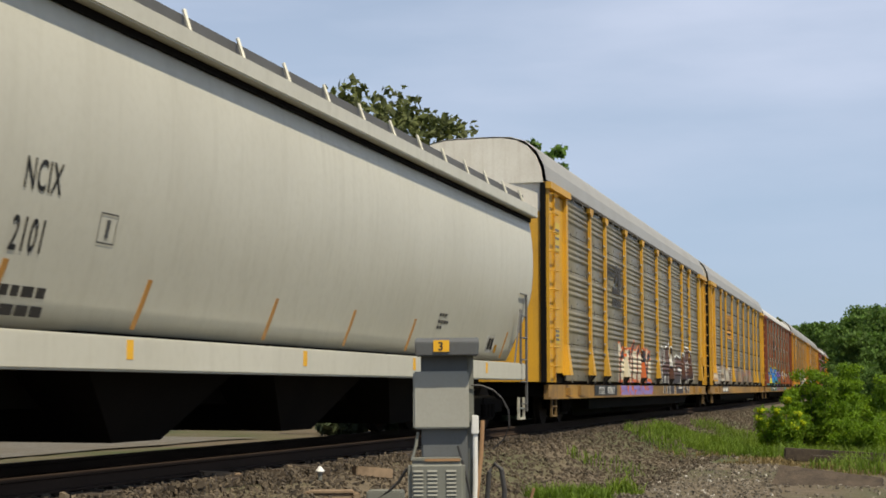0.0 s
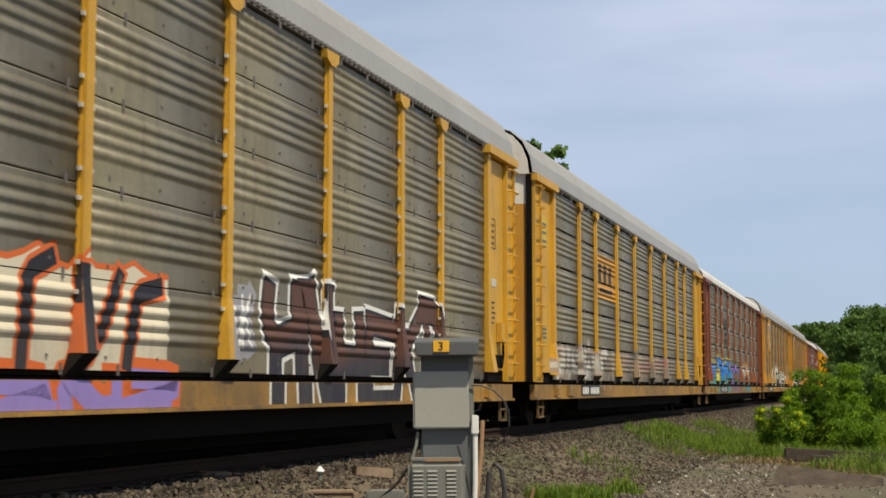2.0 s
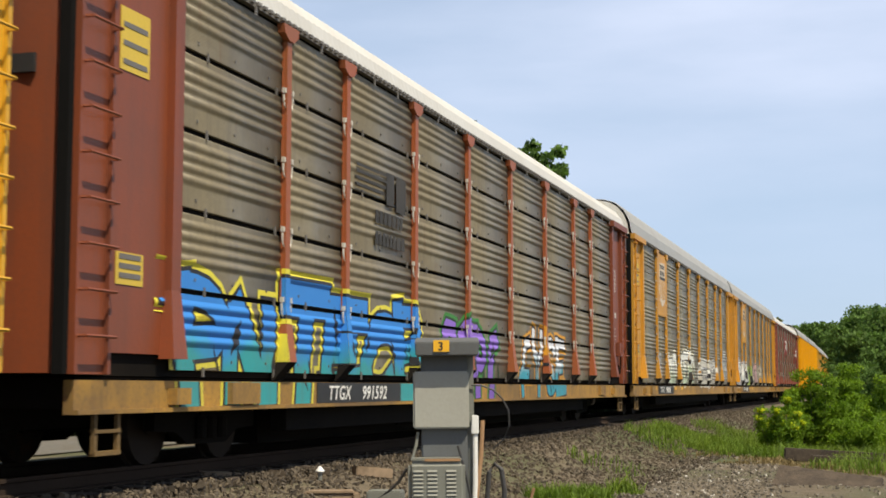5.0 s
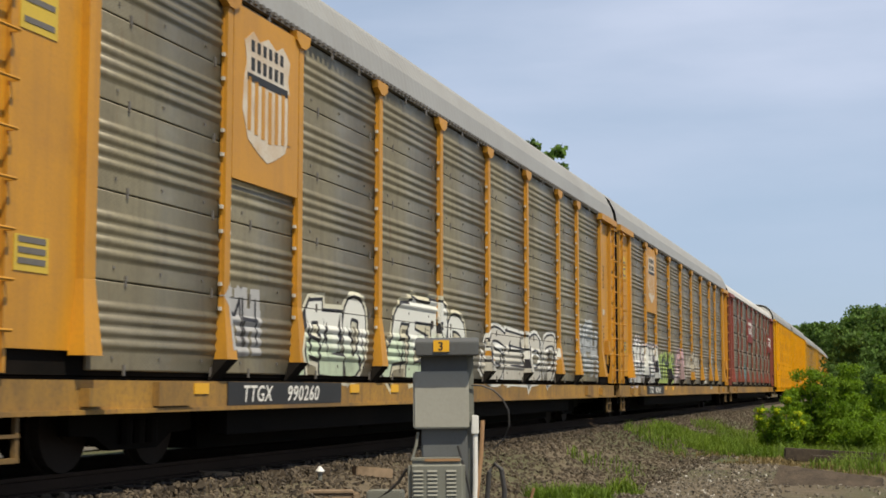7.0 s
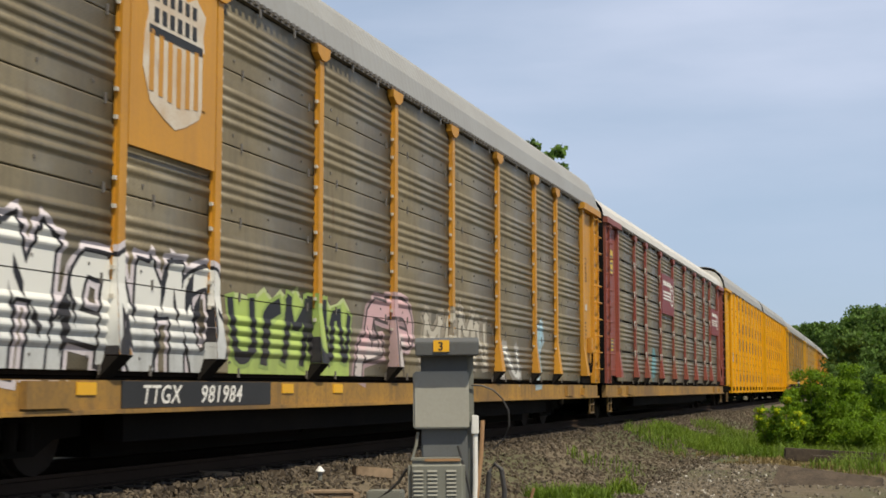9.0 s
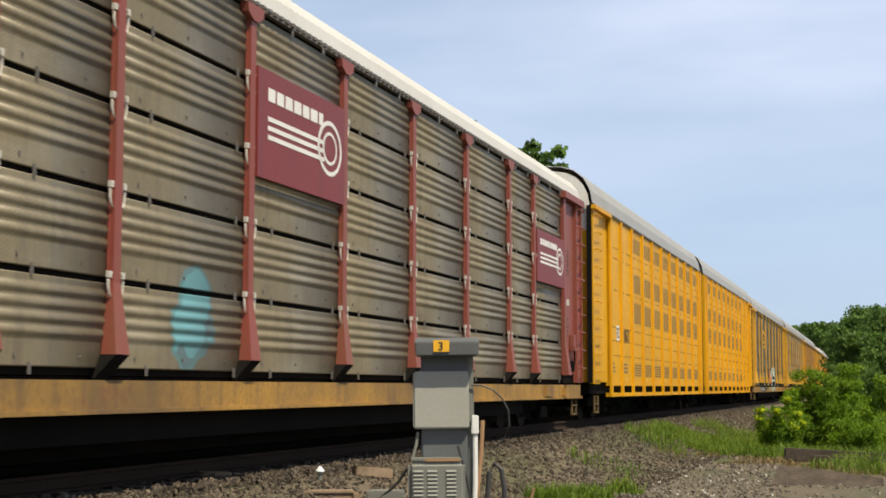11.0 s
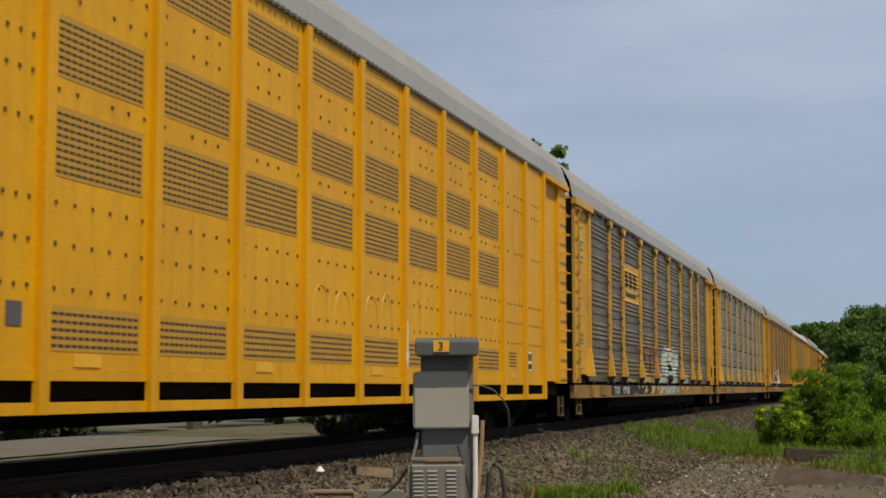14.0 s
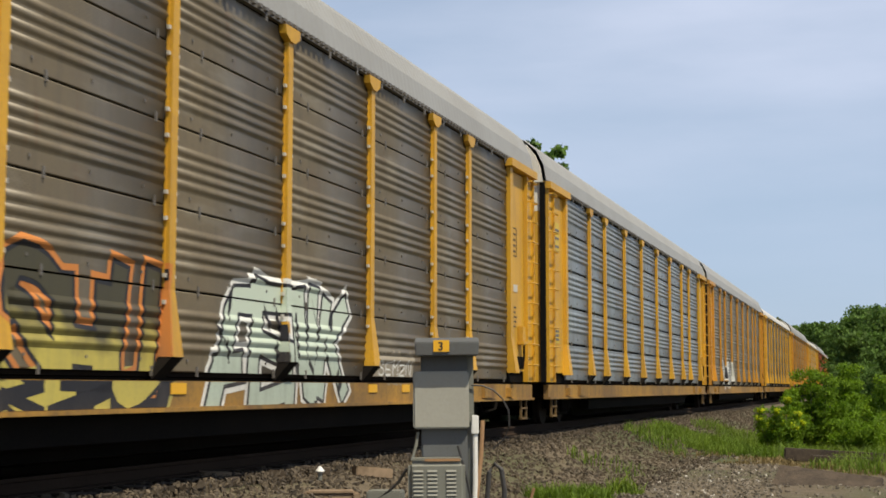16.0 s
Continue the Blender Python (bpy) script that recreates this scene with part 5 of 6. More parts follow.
def ground_z(x, y):
    d, s = off_track(x, y)
    e = abs(d)
    base = -0.80 + 0.05 * noise.noise((x * 0.25, y * 0.25, 0))
    if d < 0:
        k = min(1.0, max(0.0, (e - 1.45) / 2.6))
    else:
        k = min(1.0, max(0.0, (e - 9.0) / 3.0))
    k = k * k * (3 - 2 * k)
    top = -0.275
    return top + (base - top) * k + 0.018 * noise.noise((x * 1.7, y * 1.7, 3))


def build_ground():
    rs = [0.0]
    r = 1.5
    while r < 3800:
        rs.append(r)
        r *= 1.028 if r < 120 else 1.16
    # fans from the camera's side out to the horizon, finest where the view falls
    angs = list(np.arange(-180, -40, 5.0)) + list(np.arange(-40, 40, 0.6)) + list(np.arange(40, 180, 5.0))
    v, f = [(0.0, 0.0, ground_z(0, 0))], []
    for r in rs[1:]:
        for a in angs:
            x, y = r * math.sin(math.radians(a)), r * math.cos(math.radians(a))
            v.append((x, y, ground_z(x, y)))
    n = len(angs)
    for j in range(n):
        f.append((0, 1 + (j + 1) % n, 1 + j))
    for i in range(len(rs) - 2):
        for j in range(n):
            a, b = 1 + i * n + j, 1 + i * n + (j + 1) % n
            f.append((a, b, b + n, a + n))
    me = bpy.data.meshes.new("ground")
    me.from_pydata(v, [], f)
    me.polygons.foreach_set("use_smooth", [True] * len(me.polygons))
    tagged(part("ground", me, M_GROUND), "brown gravelly ground with thin grass", "ground", kind="structure")


build_ground()


def build_track():
    tr = tagged(new("railway_track"), "steel rails on worn wooden ties under the train", "track", kind="structure")
    for off in (-0.755, 0.755):
        b = Build()
        prof = [(-0.075, -0.17), (-0.075, -0.15), (-0.01, -0.14), (-0.01, -0.045), (-0.036, -0.035), (-0.036, 0.0), (0.036, 0.0), (0.036, -0.035), (0.01, -0.045), (0.01, -0.14), (0.075, -0.15), (0.075, -0.17)]
        rings = []
        for s in [-30, 0, 30, 60, 90] + list(range(100, 420, 15)):
            p, h = on_track(s)
            n = Vector((-math.cos(h), math.sin(h), 0))
            rings.append([p + n * (off + a) + Vector((0, 0, z)) for a, z in prof])
        part("rail", b.loft(rings), M_RAIL, tr)
    # added sheet between the rails, coloured dark as the train's shade
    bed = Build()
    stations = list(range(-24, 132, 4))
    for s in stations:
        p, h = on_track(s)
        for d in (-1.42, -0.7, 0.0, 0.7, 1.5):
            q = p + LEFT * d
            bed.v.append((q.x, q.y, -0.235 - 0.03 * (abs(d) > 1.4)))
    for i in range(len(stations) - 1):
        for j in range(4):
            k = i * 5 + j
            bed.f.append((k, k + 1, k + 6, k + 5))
    part("track_bed", bed, M_BEDSHADE, tr, "track bed between the rails, darkened for the train's shade")
    tie = bevelled(Build().box(-0.115, 0.115, -1.30, 1.30, -0.33, -0.172), 0.012, 1)
    rnd = random.Random(5)
    s = -8.0
    while s < 130:
        p, h = on_track(s)
        o = part("tie", tie, M_WOOD, tr)
        o.location = (p.x, p.y, rnd.uniform(-0.012, 0.0))
        o.rotation_euler = (0, 0, math.pi / 2 - h + rnd.uniform(-0.02, 0.02))
        s += 0.55


build_track()


def build_far_strip():
    """A strip of pale gravel beyond the track."""
    b = Build()
    for s in range(-10, 30, 2):
        p, h = on_track(s)
        for d in (4.6, 5.6, 6.6, 7.6, 8.6):
            q = p + LEFT * (d + (0.25 * noise.noise((s * 0.4, d, 2)) if d in (4.6, 8.6) else 0))
            b.v.append((q.x, q.y, ground_z(q.x, q.y) + 0.03))
    for i in range(19):
        for j in range(4):
            k = i * 5 + j
            b.f.append((k, k + 1, k + 6, k + 5))
    tagged(part("pavement", b, M_FARGRAVEL), "pale crushed gravel strip beyond the track", "gravel", kind="structure")


M_FARGRAVEL = natural("pale_crushed_gravel", (0.10, 0.092, 0.078), (0.21, 0.195, 0.17), 7.0, 0.95, (0.14, 0.12, 0.09), 1.2, 1.0, 0.05)
build_far_strip()


def scatter_stones(name, label, material, spots, seed, smin, smax):
    r = np.random.RandomState(seed)
    base = np.array([(-1, -1, -1), (1, -1, -1), (1, 1, -1), (-1, 1, -1), (-1, -1, 1), (1, -1, 1), (1, 1, 1), (-1, 1, 1)], float) * 0.6
    quads = np.array([(0, 3, 2, 1), (4, 5, 6, 7), (0, 1, 5, 4), (1, 2, 6, 5), (2, 3, 7, 6), (3, 0, 4, 7)])
    n = len(spots)
    v = base[None] * (1 + 0.45 * r.uniform(-1, 1, (n, 8, 3)))
    size = (smin + (smax - smin) * r.rand(n) ** 2)[:, None, None] * (1 + 0.4 * r.uniform(-1, 1, (n, 1, 3)))
    v = v * size
    a = r.uniform(0, 6.28, n)
    c, s = np.cos(a)[:, None], np.sin(a)[:, None]
    x, y = v[:, :, 0] * c - v[:, :, 1] * s, v[:, :, 0] * s + v[:, :, 1] * c
    t = r.uniform(-0.7, 0.7, n)[:, None]
    z = v[:, :, 2] * np.cos(t) + x * np.sin(t)
    p = np.array(spots)
    v = np.stack([x + p[:, 0:1], y + p[:, 1:2], z + p[:, 2:3]], 2).reshape(-1, 3)
    f = (quads[None] + 8 * np.arange(n)[:, None, None]).reshape(-1, 4)
    me = bpy.data.meshes.new(name)
    me.from_pydata(v.tolist(), [], f.tolist())
    return tagged(part(name, me, material), label, "gravel", kind="stuff")


M_PALE = natural("pale_gravel_stones", (0.085, 0.068, 0.048), (0.26, 0.228, 0.18), 4.0, 0.9, None, 0.3, 0.4, 0.01, 0.55)
rs = random.Random(11)
spots = []
for k in range(30000):
    s = 7 + 70 * rs.random() ** 1.6
    d = -rs.uniform(1.35, 4.6)
    p, h = on_track(s)
    q = p + LEFT * d
    spots.append((q.x, q.y, ground_z(q.x, q.y) + rs.uniform(-0.01, 0.025)))
for k in range(6500):
    p, h = on_track(7 + 60 * rs.random() ** 1.6)
    q = p + LEFT * -rs.uniform(0.85, 1.55)
    spots.append((q.x, q.y, -0.20 + rs.uniform(-0.05, 0.03)))
scatter_stones("ballast_stones", "rust-brown crushed stone ballast along the track", M_BALLAST, spots, 3, 0.013, 0.044)
spots = []
for k in range(22000):
    y = 14 + 34 * rs.random() ** 1.5
    x = y * rs.uniform(0.02, 0.34)
    if off_track(x, y)[0] > -4.0 or (x > 0.235 * y and rs.random() < 0.8):
        continue
    if noise.noise((x * 0.5, y * 0.3, 8)) < -0.3:
        continue
    spots.append((x, y, ground_z(x, y) + rs.uniform(-0.005, 0.02)))
scatter_stones("gravel", "pale and brown loose gravel beside the track", M_PALE, spots, 4, 0.013, 0.042)
M_CHIP = natural("white_stone_chips", (0.42, 0.39, 0.34), (0.62, 0.60, 0.55), 6.0, 0.8, None, 0.3, 0.3, 0.01, 0.3)
scatter_stones("white_chips", "scattered white stone chips on the gravel", M_CHIP, [p for p in spots if rs.random() < 0.045], 6, 0.014, 0.040)

# ---------- plants ----------
def leaf_mat(name, a, b, trans=0.25):
    m = natural(name, a, b, 1.2, 0.75, None, 0.3, 0, 0.01, 0.35)
    bs = m.node_tree.nodes["Principled BSDF"]
    bs.inputs["Transmission Weight"].default_value = 0.0
    bs.inputs["Subsurface Weight"].default_value = 0.0
    tr = m.node_tree.nodes.new("ShaderNodeBsdfTranslucent")
    mx = m.node_tree.nodes.new("ShaderNodeMixShader")
    mx.inputs[0].default_value = trans
    out = m.node_tree.nodes["Material Output"]
    col = bs.inputs["Base Color"].links[0].from_socket
    l = m.node_tree.links
    l.new(col, tr.inputs["Color"])
    l.new(bs.outputs[0], mx.inputs[1]), l.new(tr.outputs[0], mx.inputs[2]), l.new(mx.outputs[0], out.inputs["Surface"])
    return m


M_LEAF = leaf_mat("oak_leaves", (0.055, 0.075, 0.018), (0.12, 0.135, 0.038))
M_LEAFDARK = leaf_mat("far_leaves", (0.05, 0.11, 0.018), (0.12, 0.21, 0.035), 0.45)
# leaf green with the shade behind the train put into it
M_SHADELEAF = leaf_mat("shade_dark_brush_leaves", (0.02, 0.035, 0.012), (0.045, 0.06, 0.02), 0.1)
M_BUSH = leaf_mat("bright_bush_leaves", (0.09, 0.19, 0.008), (0.22, 0.35, 0.02), 0.55)
M_FLOWER = leaf_mat("yellow_flowers", (0.50, 0.56, 0.02), (0.66, 0.68, 0.04), 0.4)
M_GRASS = leaf_mat("grass_blades", (0.08, 0.15, 0.012), (0.17, 0.25, 0.025), 0.5)
M_DRY = leaf_mat("dry_grass", (0.15, 0.11, 0.045), (0.26, 0.195, 0.085), 0.3)
M_BARK = natural("bark", (0.05, 0.04, 0.03), (0.12, 0.10, 0.08), 8.0)


def leaf_cloud(centres, per, spread, size, seed, up=0.3, long=1.6):
    """Small leaves, each a folded pair of faces, thrown about clump centres."""
    r = np.random.RandomState(seed)
    c = np.repeat(np.array(centres, float), per, 0)
    n = len(c)
    d = r.normal(0, 1, (n, 3))
    d /= np.linalg.norm(d, axis=1)[:, None]
    c = c + d * (spread * r.rand(n) ** 0.5)[:, None] * np.array([1, 1, 0.75])
    a = r.normal(0, 1, (n, 3)) + np.array([0, 0, up])
    a /= np.linalg.norm(a, axis=1)[:, None]
    b = np.cross(a, r.normal(0, 1, (n, 3)))
    b /= np.linalg.norm(b, axis=1)[:, None]
    g = np.cross(a, b)
    s = (size * r.uniform(0.6, 1.3, n))[:, None]
    tip, tail = c + a * s * long * 0.5, c - a * s * long * 0.5
    l, q = c + b * s * 0.5 + g * s * 0.12, c - b * s * 0.5 + g * s * 0.12
    v = np.stack([tail, q, tip, l], 1).reshape(-1, 3)
    k = 4 * np.arange(n)[:, None]
    f = np.concatenate([k + np.array([[0, 1, 2]]), k + np.array([[0, 2, 3]])], 0)
    me = bpy.data.meshes.new("leaves")
    me.from_pydata(v.tolist(), [], f.tolist())
    me.materials.append(None)
    return me


def tree(x, y, h, width, seed, leaf=0.16, clumps=70, per=90, material=None, label="leafy green tree behind the track", base=-0.8, crown_from=0.3, name="tree"):
    r = random.Random(seed)
    t = tagged(new(name), label, "tree")
    t.location = (x, y, base)
    b = Build()
    lean = (r.uniform(-0.04, 0.04) * h, r.uniform(-0.04, 0.04) * h)
    b.tube([(lean[0] * k, lean[1] * k, h * 0.92 * k) for k in (0, 0.25, 0.5, 0.75, 1)], 0.022 * h, 8, 0.2)
    cents = []
    for k in range(clumps):
        zz = crown_from + (1 - crown_from) * r.random() ** 0.8
        rad = width / 2 * (math.sin(math.pi * min(1, 0.15 + 0.85 * (1 - (zz - crown_from) / (1 - crown_from)))) ** 0.6 * 0.9 + 0.1) * r.uniform(0.25, 1.0)
        a = r.uniform(0, 6.28)
        cents.append((rad * math.cos(a), rad * math.sin(a), h * zz * 0.97))
    for k in range(9):
        c = cents[r.randrange(len(cents))]
        z0 = min(c[2] * 0.7, h * 0.8)
        b.tube([(lean[0] * z0 / h, lean[1] * z0 / h, z0), (c[0] * 0.5, c[1] * 0.5, (z0 + c[2]) / 2), c], 0.007 * h, 5, 0.3)
    part("trunk", b, M_BARK, t)
    part("crown", leaf_cloud(cents, per, width * 0.13, leaf, seed), material or M_LEAF, t)
    return t


def bush(x, y, h, w, seed, material, label, leaf=0.09, clumps=40, per=70, name="bush", flowers=0):
    """Shoots that fan out from the base at uneven heights, with leaves thickening towards their tips."""
    r = random.Random(seed)
    t = tagged(new(name), label, "bush")
    t.location = (x, y, ground_z(x, y))
    cents, tips, st = [], [], Build()
    for k in range(max(7, clumps // 3)):
        a, q = r.uniform(0, 6.28), math.sqrt(r.random())
        hh = h * (1.05 - 0.5 * q * q) * r.choice((0.45, 0.65, 0.8, 0.9, 1.0, 1.08))
        c = Vector((w / 2 * q * math.cos(a), w / 2 * q * math.sin(a), hh))
        st.tube([(c.x * 0.4, c.y * 0.4, -0.05), (c.x * 0.8, c.y * 0.8, hh * 0.6), c], 0.012, 4, 0.4)
        tips.append(tuple(c))
        for f in (0.30, 0.55, 0.80, 1.0):
            j = 0.10 * w * (1.15 - f)
            cents.append((c.x * (0.4 + 0.6 * f) + r.uniform(-j, j), c.y * (0.4 + 0.6 * f) + r.uniform(-j, j), hh * f))
    part("stem", st, M_BARK, t)
    part("foliage", leaf_cloud(cents, int(1.7 * per * clumps / len(cents)), 0.085 * (h + w) / 2 + 0.08, leaf * 0.72, seed, 0.6, 2.0), material, t)
    if flowers:
        part("flower_cluster", leaf_cloud([c for c in tips if c[2] > h * 0.4], flowers, 0.08 * (h + w) / 2, 0.07, seed + 1, 0.9, 1.0), M_FLOWER, t, "yellow flower heads")
    return t


# trees that stand behind the train
tree(-3.9, 46, 11.6, 7.0, 1, 0.20, 90, 80)
tree(-1.2, 50, 11.4, 6.2, 2, 0.20, 80, 80)
tree(-7.6, 44, 11.8, 7.0, 3, 0.20, 60, 70)
tree(3.45, 50, 10.5, 2.4, 4, 0.16, 80, 70, M_LEAFDARK, label="slim green tree whose top shows over the train")
tree(1.0, 56, 10.6, 4.0, 9, 0.18, 60, 60)
tree(25.2, 112, 7.6, 3.4, 6, 0.22, 30, 40)
# low brush along the far side of the track, added to keep the view under the cars dark
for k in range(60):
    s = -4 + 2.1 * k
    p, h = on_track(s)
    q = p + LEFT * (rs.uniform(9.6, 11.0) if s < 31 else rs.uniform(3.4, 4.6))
    bush(q.x, q.y, rs.uniform(0.9, 1.25), rs.uniform(2.6, 3.4), 100 + k, M_SHADELEAF, "low brush added beyond the track, coloured dark as if in shade", 0.16, 26, 46)

# trees added behind the train to block low sky light, lower than its roofs from here
for k in range(20):
    p, h = on_track(-8 + 6.5 * k + rs.uniform(-1.5, 1.5))
    q = p + LEFT * rs.uniform(14, 17)
    tree(q.x, q.y, rs.uniform(7.5, 9.5), rs.uniform(5.5, 7.0), 400 + k, 0.30, 46, 50, M_LEAF, "green tree added behind the track to block low sky light", crown_from=0.08)

# woods far off and trees at the edge of the clearing
for k in range(26):
    u = 0.232 + 0.0055 * k + rs.uniform(-0.002, 0.002)
    d = rs.uniform(330, 380)
    tree(u * d, d, rs.uniform(14.5, 18.0), rs.uniform(9, 13), 200 + k, 0.48, 50, 80, M_LEAFDARK, "dark green tree in the far woods", name="far_tree")
for u, d, h, w, k in ((0.296, 120, 7.6, 6, 1), (0.318, 112, 8.0, 6, 2), (0.285, 165, 8.5, 7, 3), (0.345, 105, 7.5, 6, 4), (0.375, 100, 7.5, 6, 5), (0.302, 95, 5.2, 5, 6), (0.303, 138, 9.4, 7, 8)):
    tree(u * d, d, h, w, 300 + k, 0.20, 100, 110, M_LEAFDARK, "dark green tree at the edge of the clearing", crown_from=0.05)

# bushes at the edge of the clearing
bush(8.2, 35.0, 1.25, 1.15, 21, M_BUSH, "green bush with yellow flower heads", 0.055, 60, 90, flowers=120)
bush(9.75, 37.5, 2.05, 1.5, 22, M_BUSH, "tall bright green shrub", 0.065, 84, 120)
bush(10.9, 38.5, 1.95, 1.5, 23, M_BUSH, "bright green leafy shrub", 0.065, 75, 110)
bush(11.3, 35.2, 1.1, 1.5, 24, M_BUSH, "low green bush with a few yellow flowers", 0.06, 60, 90, flowers=10)
bush(10.0, 34.0, 0.85, 1.8, 29, M_BUSH, "low green bush in the grass", 0.055, 60, 90)
bush(12.3, 39.5, 1.7, 1.7, 25, M_BUSH, "green leafy shrub in the brush", 0.07, 60, 100)
bush(12.9, 44.0, 2.0, 2.6, 26, M_LEAFDARK, "green bush at the edge of the clearing", 0.10, 66, 90)
bush(16.0, 52.0, 2.6, 4.4, 27, M_LEAFDARK, "green bush at the edge of the clearing", 0.13, 66, 90)
bush(12.1, 33.2, 0.95, 1.6, 28, M_BUSH, "low green bush with a few yellow flowers", 0.06, 50, 80, flowers=16)


def grass(name, label, material, patches, seed, tall):
    """Blades, bent in two faces, in patches of (x, y, rx, ry, count)."""
    r = random.Random(seed)
    v, f = [], []
    for px, py, rx, ry, n in patches:
        for k in range(n):
            a, q = r.uniform(0, 6.28), math.sqrt(r.random())
            x, y = px + rx * q * math.cos(a), py + ry * q * math.sin(a)
            z = ground_z(x, y) - 0.02
            thick = noise.noise((x * 0.9, y * 0.9, 5))
            if thick < -0.12 - 0.3 * (1 - q):
                continue
            h = tall * r.uniform(0.25, 1.25) * (1.1 - 0.55 * q) * (1 + 0.6 * thick)
            w = 0.006 + 0.006 * r.random()
            b = r.uniform(0, 6.28)
            dx, dy = math.cos(b), math.sin(b)
            k0 = len(v)
            bend = h * r.uniform(0.1, 0.95)
            v += [(x - dy * w, y + dx * w, z), (x + dy * w, y - dx * w, z), (x + dx * bend * 0.3 + dy * w, y + dy * bend * 0.3 - dx * w, z + h * 0.6),
                  (x + dx * bend * 0.3 - dy * w, y + dy * bend * 0.3 + dx * w, z + h * 0.6), (x + dx * bend, y + dy * bend, z + h)]
            f += [(k0, k0 + 1, k0 + 2, k0 + 3), (k0 + 3, k0 + 2, k0 + 4)]
    me = bpy.data.meshes.new(name)
    me.from_pydata(v, [], f)
    tagged(part(name, me, material), label, "grass", kind="stuff")


grass("green_grass", "fresh green grass in patches on the gravel", M_GRASS,
      [(1.75, 20.4, 0.65, 1.3, 3800), (7.1, 38, 1.5, 4.6, 9500), (8.0, 33, 1.1, 1.8, 1800), (2.7, 21.6, 0.3, 0.5, 260), (9.9, 32.8, 2.2, 1.7, 6500), (3.2, 27.0, 0.9, 1.0, 160), (12, 40, 3.5, 5, 4500), (9.4, 44, 1.5, 6, 3000), (5.6, 36, 1.0, 3.2, 900), (8.6, 28.2, 1.5, 1.8, 1500), (9.6, 30.4, 1.6, 1.0, 1500)], 31, 0.33)
grass("dry_grass", "dry tan grass among the gravel", M_DRY,
      [(7.2, 30.8, 1.3, 1.9, 2200), (6.2, 33.5, 1.3, 1.6, 700), (7.4, 27.0, 1.0, 1.4, 500), (8.4, 29.0, 1.6, 1.4, 1200)], 32, 0.14)

# weathered timbers lying by the bushes
def timber(x, y, length, yaw, w, h, label, tilt=0, roll=0):
    me = bevelled(Build().box(-length / 2, length / 2, -w / 2, w / 2, 0, h), 0.02)
    o = tagged(part("timber", me, M_TIMBER), label, "timber", "old timbers")
    o.matrix_world = pose(x, y, ground_z(x, y) - 0.03, roll, tilt, yaw)


M_TIMBER = natural("grey_old_timber", (0.026, 0.018, 0.012), (0.085, 0.062, 0.042), 5.0, 0.9, None, 0.3, 0.8, 0.02)
timber(9.0, 30.6, 3.4, -9, 0.26, 0.27, "old dark railway tie lying in the grass", 3)
timber(10.6, 29.6, 2.6, -16, 0.24, 0.24, "old dark railway tie lying in the grass", 4)
timber(9.5, 29.9, 3.6, -11, 0.20, 0.16, "split weathered tie leaning on another", 2)
timber(6.35, 23.8, 1.7, -24, 0.75, 0.10, "broad brown weathered board half buried in dry grass", 6, 24)


# ---------- the trackside case ----------
M_CASE = paint("grey_case_paint", (0.175, 0.18, 0.155), (0.10, 0.095, 0.075), 0.4, 0.5, grain=6, streak=0.3)
M_CASEDARK = paint("dark_grey_case_paint", (0.105, 0.115, 0.12), (0.07, 0.06, 0.05), 0.4, 0.55, grain=6, streak=0.3)
M_DOORGREY = paint("pale_grey_door_paint", (0.34, 0.34, 0.30), (0.24, 0.22, 0.18), 0.35, 0.45, grain=5, streak=0.2)
M_PVC = paint("white_pipe", (0.70, 0.70, 0.68), (0.45, 0.4, 0.33), 0.3, 0.4)
M_RUSTY = paint("rusty_pipe", (0.34, 0.20, 0.10), (0.14, 0.07, 0.04), 0.6, 0.8, rust=0.4)
M_CABLE = paint("black_cable", (0.03, 0.03, 0.032), (0.06, 0.05, 0.045), 0.4, 0.6)


